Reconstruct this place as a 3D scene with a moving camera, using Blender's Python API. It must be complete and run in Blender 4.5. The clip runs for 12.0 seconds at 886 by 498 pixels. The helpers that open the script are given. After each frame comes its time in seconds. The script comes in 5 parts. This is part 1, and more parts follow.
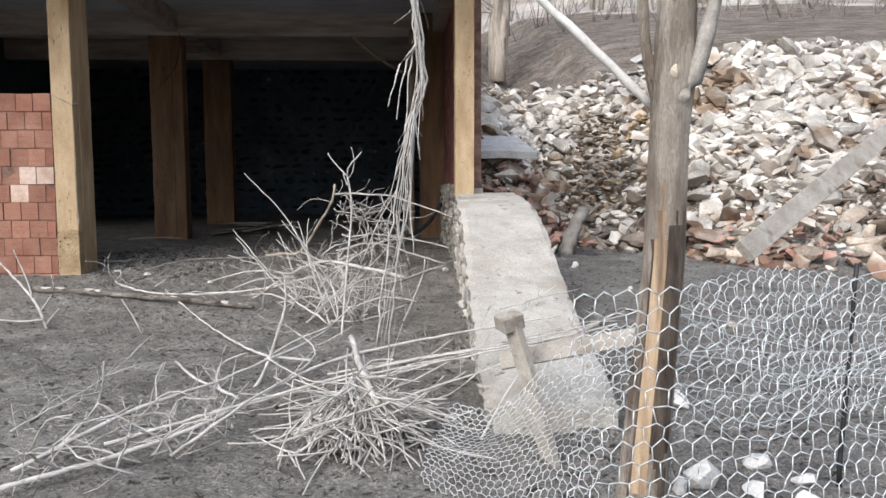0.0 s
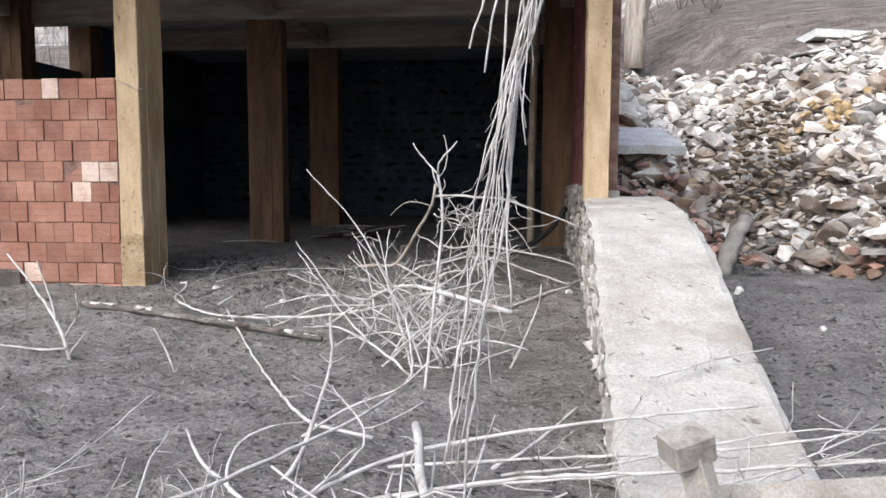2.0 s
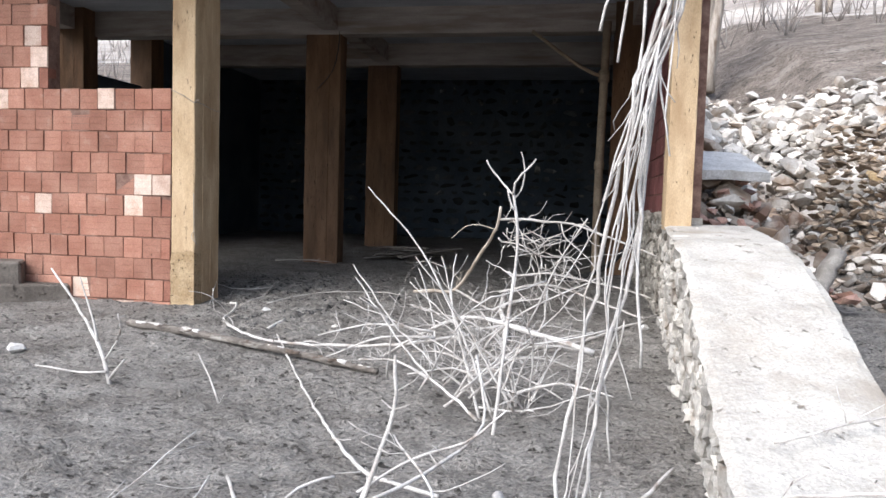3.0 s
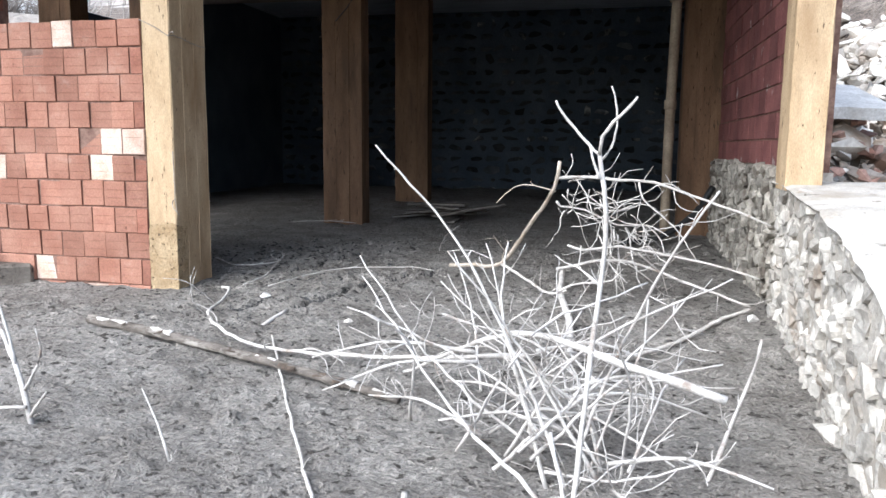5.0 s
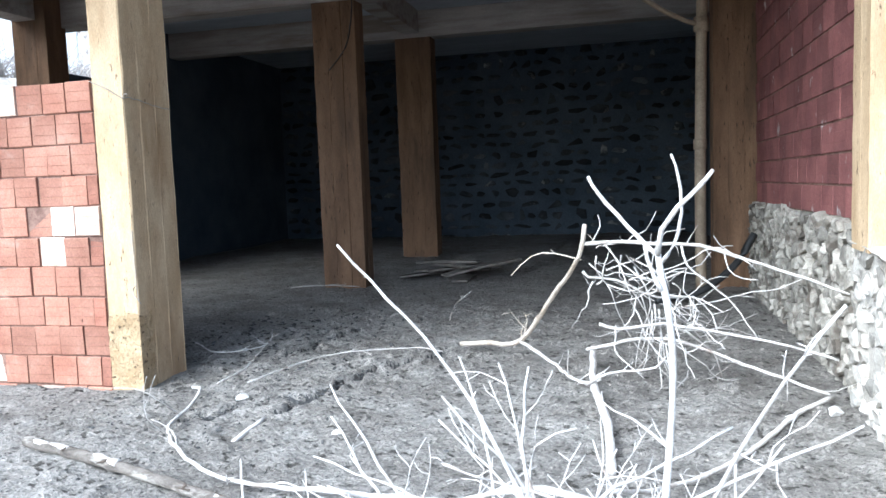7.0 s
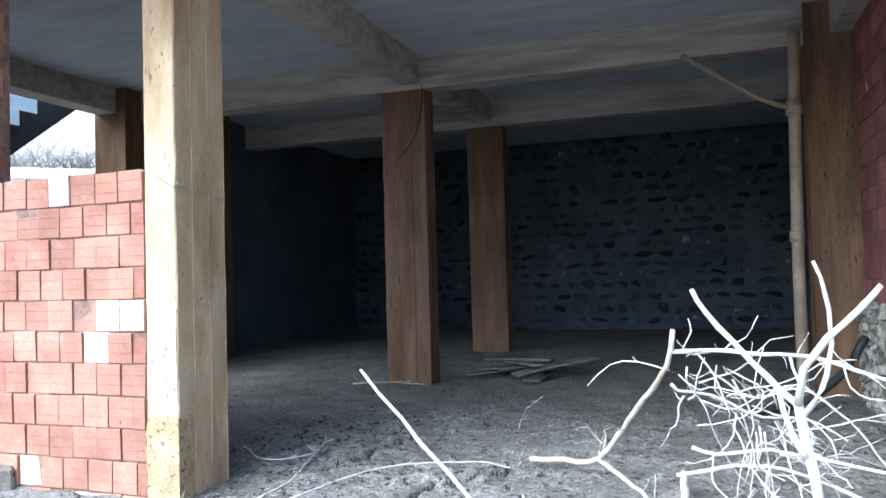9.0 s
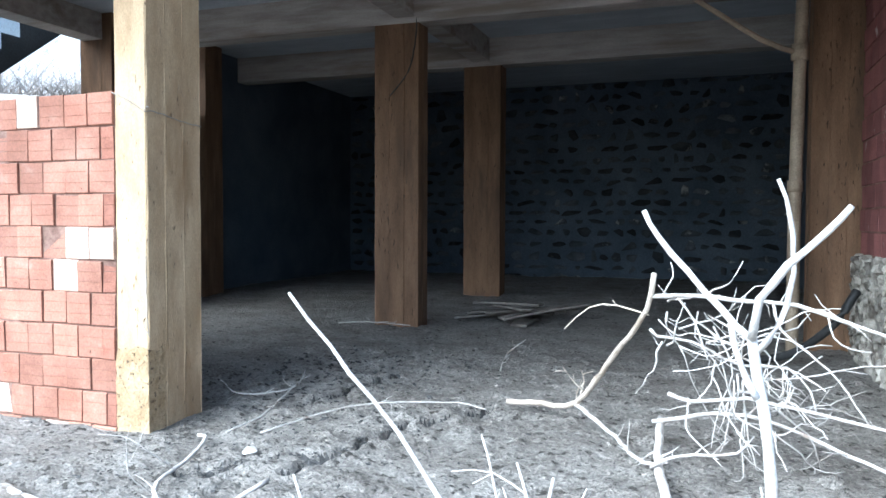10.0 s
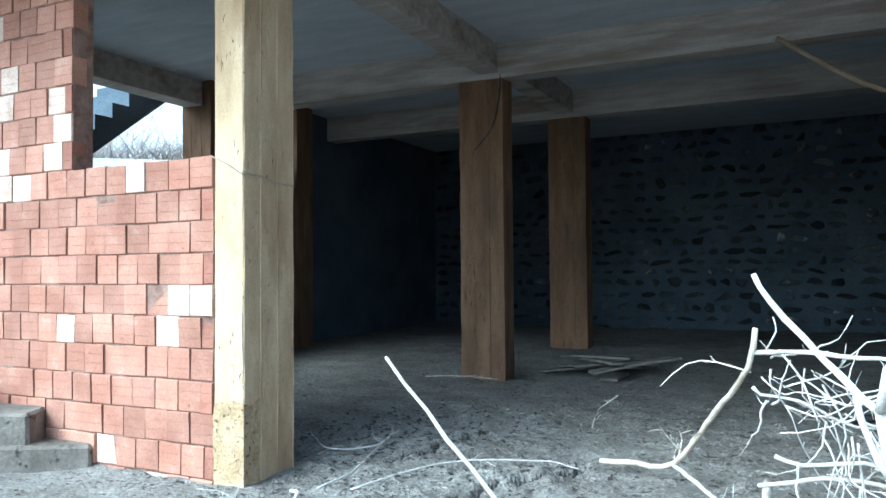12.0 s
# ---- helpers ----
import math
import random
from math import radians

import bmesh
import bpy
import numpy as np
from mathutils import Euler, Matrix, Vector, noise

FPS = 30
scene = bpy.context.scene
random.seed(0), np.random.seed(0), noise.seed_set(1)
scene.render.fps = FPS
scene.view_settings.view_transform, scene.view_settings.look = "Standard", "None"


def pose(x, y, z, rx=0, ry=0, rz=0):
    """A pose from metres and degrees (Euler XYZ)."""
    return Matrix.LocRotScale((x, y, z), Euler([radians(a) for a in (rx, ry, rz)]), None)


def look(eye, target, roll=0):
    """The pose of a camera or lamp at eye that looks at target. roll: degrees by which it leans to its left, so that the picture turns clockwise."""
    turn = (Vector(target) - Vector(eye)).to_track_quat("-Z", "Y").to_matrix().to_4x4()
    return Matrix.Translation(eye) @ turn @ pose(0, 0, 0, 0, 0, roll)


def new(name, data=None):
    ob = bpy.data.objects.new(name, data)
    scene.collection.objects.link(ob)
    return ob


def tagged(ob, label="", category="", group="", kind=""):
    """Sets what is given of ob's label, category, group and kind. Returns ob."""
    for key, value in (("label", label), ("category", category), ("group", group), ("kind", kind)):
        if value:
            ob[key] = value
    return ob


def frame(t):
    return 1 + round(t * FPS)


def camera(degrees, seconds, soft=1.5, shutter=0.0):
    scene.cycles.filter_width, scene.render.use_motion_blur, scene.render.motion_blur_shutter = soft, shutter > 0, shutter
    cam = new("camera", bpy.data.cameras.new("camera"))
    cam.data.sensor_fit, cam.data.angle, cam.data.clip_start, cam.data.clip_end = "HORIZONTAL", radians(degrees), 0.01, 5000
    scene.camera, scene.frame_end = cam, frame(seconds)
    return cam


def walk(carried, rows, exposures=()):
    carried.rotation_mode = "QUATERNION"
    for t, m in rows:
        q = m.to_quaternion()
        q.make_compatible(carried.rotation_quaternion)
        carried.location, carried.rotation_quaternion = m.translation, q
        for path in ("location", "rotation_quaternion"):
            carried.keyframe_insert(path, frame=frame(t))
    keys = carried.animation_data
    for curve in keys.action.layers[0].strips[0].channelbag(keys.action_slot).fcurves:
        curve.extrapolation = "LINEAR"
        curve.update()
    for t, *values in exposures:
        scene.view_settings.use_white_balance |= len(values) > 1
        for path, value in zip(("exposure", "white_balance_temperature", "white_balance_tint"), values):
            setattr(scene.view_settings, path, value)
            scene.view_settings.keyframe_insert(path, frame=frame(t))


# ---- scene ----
cam = camera(60.7, 12.0)
PATH = [
    (0, (-0.482, -0.236, 1.347), (-0.367, 1.753, 1.167), -0.2),
    (0.5, (-0.478, 0.151, 1.291), (-0.295, 2.142, 1.303), 1.3),
    (1, (-0.499, 0.577, 1.277), (-0.409, 2.574, 1.225), -0.6),
    (1.5, (-0.351, 1.073, 1.324), (-0.463, 3.07, 1.301), -0.4),
    (2, (-0.376, 1.439, 1.352), (-0.588, 3.419, 1.17), 0.2),
    (2.5, (-0.495, 1.691, 1.401), (-0.682, 3.677, 1.269), 1.4),
    (3, (-0.567, 1.891, 1.34), (-0.908, 3.858, 1.215), 1.6),
    (3.2, (-0.571, 2.058, 1.322), (-0.974, 4.014, 1.218), 2.2),
    (4.8, (-0.835, 3.225, 1.438), (-1.188, 5.18, 1.208), 2.3),
    (5, (-0.851, 3.35, 1.42), (-1.287, 5.282, 1.146), 0.5),
    (5.5, (-0.806, 3.775, 1.453), (-1.429, 5.659, 1.205), -2.4),
    (6, (-0.776, 3.891, 1.531), (-1.421, 5.766, 1.27), -4.4),
    (6.5, (-0.858, 4.005, 1.547), (-1.413, 5.913, 1.321), -1.1),
    (7, (-0.968, 4.227, 1.575), (-1.451, 6.161, 1.404), -2.1),
    (7.5, (-1.092, 4.348, 1.644), (-1.541, 6.297, 1.629), 1.8),
    (7.7, (-1.126, 4.294, 1.604), (-1.627, 6.23, 1.61), 0.0),
    (9.3, (-1.008, 4.788, 1.622), (-1.708, 6.66, 1.69), -1.0),
    (9.5, (-0.993, 4.822, 1.591), (-1.713, 6.687, 1.627), -0.9),
    (10, (-0.964, 4.883, 1.563), (-1.635, 6.766, 1.488), 0.2),
    (10.5, (-0.97, 4.898, 1.561), (-1.65, 6.778, 1.487), 0.9),
    (11, (-0.983, 4.908, 1.565), (-1.732, 6.762, 1.514), 0.6),
    (11.5, (-0.985, 4.906, 1.573), (-1.792, 6.736, 1.562), 0.5),
    (12, (-0.988, 4.88, 1.589), (-1.863, 6.678, 1.648), -0.5),
]
EXPOSURES = [(0.0, 0.62, 5980, 8), (0.5, 0.4, 5980, 9), (1.0, 0.6, 5950, 9), (1.5, 0.88, 5850, 9), (2.0, 0.82, 5800, 9), (3.0, 1.1, 5780, 9), (5.0, 1.42, 5600, 7), (6.0, 1.38, 5600, 5), (6.5, 1.5, 5500, 4), (7.0, 2.0, 5200, 3), (7.5, 2.38, 4900, 3), (9.5, 2.18, 5030, 1), (10.5, 2.2, 5060, 0), (11.5, 2.18, 4950, -2), (12.0, 2.08, 4750, -10)]
walk(cam, [(t, look(eye, target, roll)) for t, eye, target, roll in PATH], EXPOSURES)

# ---- light: bright overcast sky ----
world = bpy.data.worlds.new("overcast")
scene.world = world
world.use_nodes = True
wn = world.node_tree.nodes
sky = wn.new("ShaderNodeTexSky")
sky.sky_type = "NISHITA"
sky.sun_disc = False
SUN_EL, SUN_AZ = radians(44), radians(214)
sky.sun_elevation, sky.sun_rotation = SUN_EL, SUN_AZ
sky.air_density, sky.dust_density, sky.ozone_density = 1.0, 4.0, 1.0
grey = wn.new("ShaderNodeHueSaturation")
grey.inputs["Saturation"].default_value = 0.75
world.node_tree.links.new(sky.outputs["Color"], grey.inputs["Color"])
world.node_tree.links.new(grey.outputs["Color"], wn["Background"].inputs["Color"])
wn["Background"].inputs["Strength"].default_value = 0.15
sun_data = bpy.data.lights.new("sun", "SUN")
sun_data.energy, sun_data.angle, sun_data.color = 1.5, radians(60), (1.0, 0.97, 0.93)
sun = new("sun", sun_data)
sun_dir = Vector((math.sin(SUN_AZ) * math.cos(SUN_EL), math.cos(SUN_AZ) * math.cos(SUN_EL), math.sin(SUN_EL)))
sun.matrix_world = look(sun_dir * 60, (0, 0, 0))

# ---- materials ----
def material(name, c1, c2, scale=4.0, spread=(0.35, 0.65), rough=0.85, bump=0.3, grain=60.0, stretch=(1, 1, 1), rnd=0.0, island=0.0,
             stain=None, stain_scale=1.2, stain_at=(0.52, 0.68), metal=0.0, bump_dist=0.01, lumps=None, speck=0.45, speck_at=(0.25, 0.75), pits=None):
    """Two colours mixed by noise, a third as stains, fine grain as relief; rnd and island vary the value piece by piece."""
    m = bpy.data.materials.new(name)
    m.use_nodes = True
    n, l = m.node_tree.nodes, m.node_tree.links
    b = n["Principled BSDF"]
    geo, mp = n.new("ShaderNodeNewGeometry"), n.new("ShaderNodeMapping")
    mp.inputs["Scale"].default_value = stretch
    l.new(geo.outputs["Position"], mp.inputs["Vector"])

    def noise_tex(s, detail, rough_=0.6):
        t = n.new("ShaderNodeTexNoise")
        t.inputs["Scale"].default_value, t.inputs["Detail"].default_value, t.inputs["Roughness"].default_value = s, detail, rough_
        l.new(mp.outputs["Vector"], t.inputs["Vector"])
        return t.outputs["Fac"]

    def ramp(fac, lo, hi, ca, cb):
        r = n.new("ShaderNodeValToRGB")
        r.color_ramp.elements[0].position, r.color_ramp.elements[1].position = lo, hi
        r.color_ramp.elements[0].color, r.color_ramp.elements[1].color = (*ca, 1), (*cb, 1)
        l.new(fac, r.inputs["Fac"])
        return r.outputs["Color"]

    def mix(kind, fac, a, c):
        x = n.new("ShaderNodeMix")
        x.data_type, x.blend_type = "RGBA", kind
        if isinstance(fac, float):
            x.inputs["Factor"].default_value = fac
        else:
            l.new(fac, x.inputs["Factor"])
        for value, key in ((a, "A"), (c, "B")):
            s = [q for q in x.inputs if q.name == key and q.type == "RGBA"][0]
            if isinstance(value, tuple):
                s.default_value = (*value, 1)
            else:
                l.new(value, s)
        return [q for q in x.outputs if q.type == "RGBA"][0]

    col = ramp(noise_tex(scale, 6), *spread, c1, c2)
    fine = noise_tex(grain, 4, 0.7)
    col = mix("OVERLAY", speck, col, ramp(fine, *speck_at, (0.2, 0.2, 0.2), (0.8, 0.8, 0.8)))
    if stain:
        col = mix("MIX", ramp(noise_tex(stain_scale, 5), *stain_at, (0, 0, 0), (1, 1, 1)), col, stain)
    holes = None
    if pits:
        holes = ramp(noise_tex(pits[0], 5, 0.62), pits[1], pits[2], (0, 0, 0), (1, 1, 1))
        col = mix("MIX", holes, col, pits[3])
    for amount, socket in ((rnd, None), (island, geo.outputs["Random Per Island"])):
        if amount:
            socket = socket or n.new("ShaderNodeObjectInfo").outputs["Random"]
            hsv, mr = n.new("ShaderNodeHueSaturation"), n.new("ShaderNodeMapRange")
            mr.inputs["To Min"].default_value, mr.inputs["To Max"].default_value = 1 - amount, 1 + amount
            l.new(socket, mr.inputs["Value"])
            l.new(mr.outputs["Result"], hsv.inputs["Value"])
            l.new(col, hsv.inputs["Color"])
            col = hsv.outputs["Color"]
    l.new(col, b.inputs["Base Color"])
    b.inputs["Roughness"].default_value, b.inputs["Metallic"].default_value = rough, metal
    b.inputs["Specular IOR Level"].default_value = 0.3
    if bump:
        bp = n.new("ShaderNodeBump")
        bp.inputs["Strength"].default_value, bp.inputs["Distance"].default_value = bump, bump_dist
        l.new(fine, bp.inputs["Height"])
        if holes:
            b3 = n.new("ShaderNodeBump")
            b3.invert = True
            b3.inputs["Strength"].default_value, b3.inputs["Distance"].default_value = 1.0, pits[4]
            l.new(holes, b3.inputs["Height"])
            l.new(b3.outputs["Normal"], bp.inputs["Normal"])
        if lumps:
            b2 = n.new("ShaderNodeBump")
            b2.inputs["Strength"].default_value, b2.inputs["Distance"].default_value = 1.0, lumps[1]
            l.new(noise_tex(lumps[0], 3, 0.65), b2.inputs["Height"])
            l.new(b2.outputs["Normal"], (b3 if holes else bp).inputs["Normal"])
        l.new(bp.outputs["Normal"], b.inputs["Normal"])
    return m


# dark pits and specks also paint the small shadows among crusts and crumbs
MUD = material("mud", (0.185, 0.166, 0.145), (0.355, 0.328, 0.295), 2.2, spread=(0.3, 0.7), stretch=(1.0, 1.4, 1.0), grain=40, bump=1.0, bump_dist=0.045, lumps=(12.0, 0.10), speck=0.62, speck_at=(0.32, 0.66), stain=(0.39, 0.362, 0.328), stain_scale=0.7, stain_at=(0.54, 0.8), rough=0.8, pits=(15.0, 0.585, 0.64, (0.075, 0.066, 0.056), 0.045))
# dark mud for clods, and for the shade painted into the cracks
MUD_DARK = material("dark_mud_crack_shade", (0.035, 0.034, 0.033), (0.085, 0.081, 0.077), 8.0, grain=40, bump=0.8, bump_dist=0.02, rough=0.7)
STEP = material("muddy_step_concrete", (0.095, 0.08, 0.066), (0.185, 0.16, 0.134), 4.0, grain=40, bump=0.8, bump_dist=0.015, pits=(14.0, 0.6, 0.68, (0.06, 0.05, 0.042), 0.01))
HILL = material("dry_hillside", (0.29, 0.25, 0.215), (0.52, 0.475, 0.425), 0.5, stretch=(0.5, 1.5, 1.5), grain=6, bump=0.8, bump_dist=0.1, stain=(0.22, 0.185, 0.155), stain_scale=0.2)
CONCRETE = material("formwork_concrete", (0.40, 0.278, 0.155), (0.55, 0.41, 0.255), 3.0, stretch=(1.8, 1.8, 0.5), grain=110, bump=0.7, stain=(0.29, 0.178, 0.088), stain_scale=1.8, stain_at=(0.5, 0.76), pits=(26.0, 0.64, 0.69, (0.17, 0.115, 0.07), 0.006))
# brown concrete of the inner columns, darkened further to include interior shade
CONCRETE_IN = material("dimmed_brown_formwork_concrete", (0.128, 0.073, 0.040), (0.21, 0.124, 0.07), 3.0, stretch=(2.0, 2.0, 0.4), grain=90, bump=0.7, stain=(0.085, 0.052, 0.032), stain_scale=1.8, stain_at=(0.5, 0.7), pits=(20.0, 0.62, 0.68, (0.07, 0.047, 0.032), 0.008))
ROUGHCAST = material("rough_tan_cement", (0.34, 0.235, 0.125), (0.47, 0.35, 0.21), 6.0, grain=50, bump=1.0, bump_dist=0.02, stain=(0.24, 0.16, 0.085), stain_scale=4.0, stain_at=(0.56, 0.72), pits=(30.0, 0.6, 0.66, (0.14, 0.095, 0.06), 0.012))
PALE = material("pale_concrete", (0.375, 0.34, 0.292), (0.50, 0.465, 0.41), 3.0, grain=60, bump=0.7, bump_dist=0.012, lumps=(7.0, 0.02), stain=(0.29, 0.245, 0.19), stain_scale=1.6, stain_at=(0.52, 0.74), pits=(9.0, 0.63, 0.70, (0.22, 0.185, 0.145), 0.012))
# blue-black interior shade is put into this cement colour
CEMENT = material("shade_dark_cement", (0.05, 0.066, 0.086), (0.088, 0.108, 0.132), 1.4, grain=40, bump=0.3)
OCHRE = material("ochre_stone", (0.30, 0.20, 0.09), (0.50, 0.37, 0.21), 4.0, grain=40, bump=0.6, rnd=0.3)
SLAB = material("grey_ceiling_concrete", (0.41, 0.44, 0.475), (0.52, 0.55, 0.585), 1.2, stretch=(1, 4, 1), grain=40, bump=0.3)
BEAMS = material("beam_concrete", (0.32, 0.285, 0.25), (0.46, 0.42, 0.38), 3.0, stretch=(0.5, 3, 4), grain=70, bump=0.35, stain=(0.24, 0.20, 0.16), stain_scale=1.2)
DIRT = material("brown_terrace_soil", (0.14, 0.112, 0.09), (0.29, 0.24, 0.195), 2.6, stretch=(0.6, 1.4, 1.4), grain=30, bump=1.0, bump_dist=0.05, lumps=(9.0, 0.1), speck=0.85, speck_at=(0.36, 0.62), stain=(0.37, 0.32, 0.27), stain_scale=1.5, stain_at=(0.55, 0.72), pits=(9.0, 0.58, 0.64, (0.075, 0.06, 0.048), 0.08))
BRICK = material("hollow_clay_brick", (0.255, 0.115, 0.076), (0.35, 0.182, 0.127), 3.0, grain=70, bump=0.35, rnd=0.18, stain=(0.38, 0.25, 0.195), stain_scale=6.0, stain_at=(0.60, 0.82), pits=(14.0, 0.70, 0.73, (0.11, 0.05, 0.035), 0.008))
BRICK_END = material("dark_cut_brick_end", (0.23, 0.095, 0.062), (0.31, 0.14, 0.095), 8.0, grain=70, bump=0.4, rnd=0.2)
BRICK_PALE = material("bleached_clay_brick", (0.40, 0.27, 0.20), (0.58, 0.45, 0.37), 6.0, grain=70, bump=0.25, rnd=0.25)
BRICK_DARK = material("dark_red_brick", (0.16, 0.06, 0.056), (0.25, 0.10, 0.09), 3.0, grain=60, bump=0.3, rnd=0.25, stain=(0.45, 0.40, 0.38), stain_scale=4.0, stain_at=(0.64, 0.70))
# reddish mortar, darkened so that joints show as shadow lines between courses
MORTAR = material("mortar", (0.13, 0.07, 0.052), (0.26, 0.165, 0.125), 9.0, grain=60, bump=0.6)
STONE = material("field_stone", (0.19, 0.17, 0.14), (0.40, 0.37, 0.32), 9.0, grain=45, bump=0.7, rnd=0.4, stain=(0.12, 0.10, 0.08), stain_scale=5.0, stain_at=(0.5, 0.62))
DARKSTONE = material("dark_wall_stone", (0.17, 0.125, 0.085), (0.36, 0.285, 0.21), 5.0, grain=40, bump=0.7, rnd=0.4)
RUBBLE = material("rubble_stone", (0.37, 0.335, 0.29), (0.66, 0.615, 0.555), 2.5, grain=30, bump=0.7, rnd=0.3, stain=(0.30, 0.215, 0.145), stain_scale=1.1, stain_at=(0.50, 0.64))
RUBBLE_FAR = material("rubble_stone_heap", (0.37, 0.335, 0.29), (0.66, 0.615, 0.555), 2.5, grain=30, bump=0.7, island=0.4, stain=(0.27, 0.195, 0.135), stain_scale=0.8, stain_at=(0.53, 0.65))
# stone tone lowered to carry the shade at the back; pale stones remain
BACKSTONE = material("shade_dark_stone", (0.028, 0.033, 0.038), (0.08, 0.086, 0.093), 2.0, spread=(0.4, 0.66), grain=30, bump=0.5, island=0.75, stain=(0.21, 0.205, 0.195), stain_scale=3.2, stain_at=(0.6, 0.68))
RUBBLE_RED = material("broken_brick_bits", (0.25, 0.135, 0.10), (0.42, 0.27, 0.21), 5.0, grain=50, bump=0.5, rnd=0.35)
RUBBLE_LOW = material("muddy_rubble_stone", (0.21, 0.165, 0.125), (0.46, 0.39, 0.32), 3.0, grain=30, bump=0.7, rnd=0.4, island=0.3, stain=(0.18, 0.11, 0.075), stain_scale=1.6, stain_at=(0.5, 0.62))
WOOD = material("bleached_dead_wood", (0.385, 0.355, 0.32), (0.585, 0.55, 0.51), 9.0, grain=120, bump=0.4, stain=(0.24, 0.195, 0.16), stain_scale=7.0, stain_at=(0.57, 0.69))
TAN = material("tan_dead_wood", (0.36, 0.295, 0.225), (0.55, 0.48, 0.40), 6.0, grain=90, bump=0.4)
PALESTONE = material("pale_wall_stone", (0.29, 0.265, 0.23), (0.52, 0.49, 0.44), 8.0, grain=45, bump=0.7, rnd=0.35, stain=(0.20, 0.165, 0.13), stain_scale=4.0, stain_at=(0.54, 0.68))
PLANKS = material("dark_old_plank", (0.11, 0.095, 0.08), (0.22, 0.195, 0.17), 8.0, grain=90, bump=0.6)
WOOD_BROWN = material("brown_dead_wood", (0.19, 0.168, 0.145), (0.36, 0.33, 0.29), 8.0, grain=90, bump=0.6)
BARK = material("weathered_trunk", (0.34, 0.278, 0.22), (0.54, 0.47, 0.395), 3.0, stretch=(4, 4, 0.7), grain=70, bump=1.0, bump_dist=0.016, lumps=(14.0, 0.03), stain=(0.17, 0.122, 0.088), stain_scale=1.3, stain_at=(0.54, 0.66))
HEART = material("split_heartwood", (0.33, 0.225, 0.135), (0.50, 0.37, 0.25), 4.0, stretch=(10, 10, 0.8), grain=80, bump=0.5, stain=(0.15, 0.10, 0.07), stain_scale=1.2)
BOARD = material("grey_weathered_board", (0.30, 0.262, 0.22), (0.45, 0.41, 0.355), 3.0, stretch=(2, 2, 2), grain=60, bump=0.7, stain=(0.20, 0.17, 0.14), stain_scale=5.0, stain_at=(0.55, 0.7))
WIRE = material("galvanised_wire", (0.62, 0.63, 0.62), (0.80, 0.81, 0.80), 20.0, grain=100, bump=0.0, rough=0.5, metal=0.15)
LIME = material("white_limestone", (0.48, 0.455, 0.42), (0.66, 0.635, 0.60), 5.0, grain=40, bump=0.5, stain=(0.42, 0.38, 0.33), stain_scale=3.0, stain_at=(0.56, 0.75))
PEELED = material("peeled_white_wood", (0.55, 0.52, 0.48), (0.74, 0.71, 0.67), 6.0, grain=80, bump=0.3, stain=(0.40, 0.34, 0.28), stain_scale=4.0, stain_at=(0.58, 0.75))
BARK_DARK = material("dark_loose_bark", (0.075, 0.055, 0.042), (0.19, 0.145, 0.11), 5.0, stretch=(5, 5, 1), grain=60, bump=1.0, bump_dist=0.02)
RUST = material("rusty_pipe", (0.19, 0.145, 0.10), (0.29, 0.232, 0.165), 6.0, grain=60, bump=0.3, rough=0.6)
BLACK = material("black_plastic", (0.02, 0.02, 0.02), (0.04, 0.04, 0.04), 8.0, bump=0.1, rough=0.5)
SCRUB = material("grey_scrub", (0.24, 0.205, 0.18), (0.45, 0.41, 0.375), 0.8, grain=10, bump=0.0)

# ---- helpers for meshes ----
rng = random.Random(7)


def finish(name, bm, mat, parent=None, label="", smooth=False):
    me = bpy.data.meshes.new(name)
    bm.to_mesh(me)
    bm.free()
    if mat:
        me.materials.append(mat)
    if smooth:
        me.polygons.foreach_set("use_smooth", [True] * len(me.polygons))
    ob = new(name, me)
    if parent:
        ob.parent = parent
    if label:
        ob["label"] = label
    return ob


part = finish


def empty(name, loc=(0, 0, 0)):
    ob = new(name)
    ob.location = loc
    ob.empty_display_size = 0.1
    return ob


def box(bm, x0, x1, y0, y1, z0, z1, bevel=0.0):
    r = bmesh.ops.create_cube(bm, size=1.0)
    bmesh.ops.scale(bm, vec=(x1 - x0, y1 - y0, z1 - z0), verts=r["verts"])
    bmesh.ops.translate(bm, vec=((x0 + x1) / 2, (y0 + y1) / 2, (z0 + z1) / 2), verts=r["verts"])
    if bevel:
        edges = list({e for v in r["verts"] for e in v.link_edges})
        bmesh.ops.bevel(bm, geom=edges, offset=bevel, segments=1, affect="EDGES")
    return r


def box_ob(name, x0, x1, y0, y1, z0, z1, mat, parent=None, bevel=0.0, label=""):
    bm = bmesh.new()
    box(bm, x0, x1, y0, y1, z0, z1, bevel)
    return finish(name, bm, mat, parent, label)


def smooth_path(points, step=0.06, wobble=0.0, r=rng):
    """Catmull-Rom through the points, with a little wobble."""
    p = [Vector(q) for q in points]
    p = [p[0] * 2 - p[1]] + p + [p[-1] * 2 - p[-2]]
    out = []
    for i in range(1, len(p) - 2):
        n = max(2, int((p[i + 1] - p[i]).length / step))
        for k in range(n):
            t = k / n
            q = 0.5 * (2 * p[i] + (p[i + 1] - p[i - 1]) * t + (2 * p[i - 1] - 5 * p[i] + 4 * p[i + 1] - p[i + 2]) * t * t + (3 * p[i] - p[i - 1] - 3 * p[i + 1] + p[i + 2]) * t ** 3)
            out.append(q + Vector([r.uniform(-wobble, wobble) for _ in range(3)]))
    out.append(p[-2])
    return out


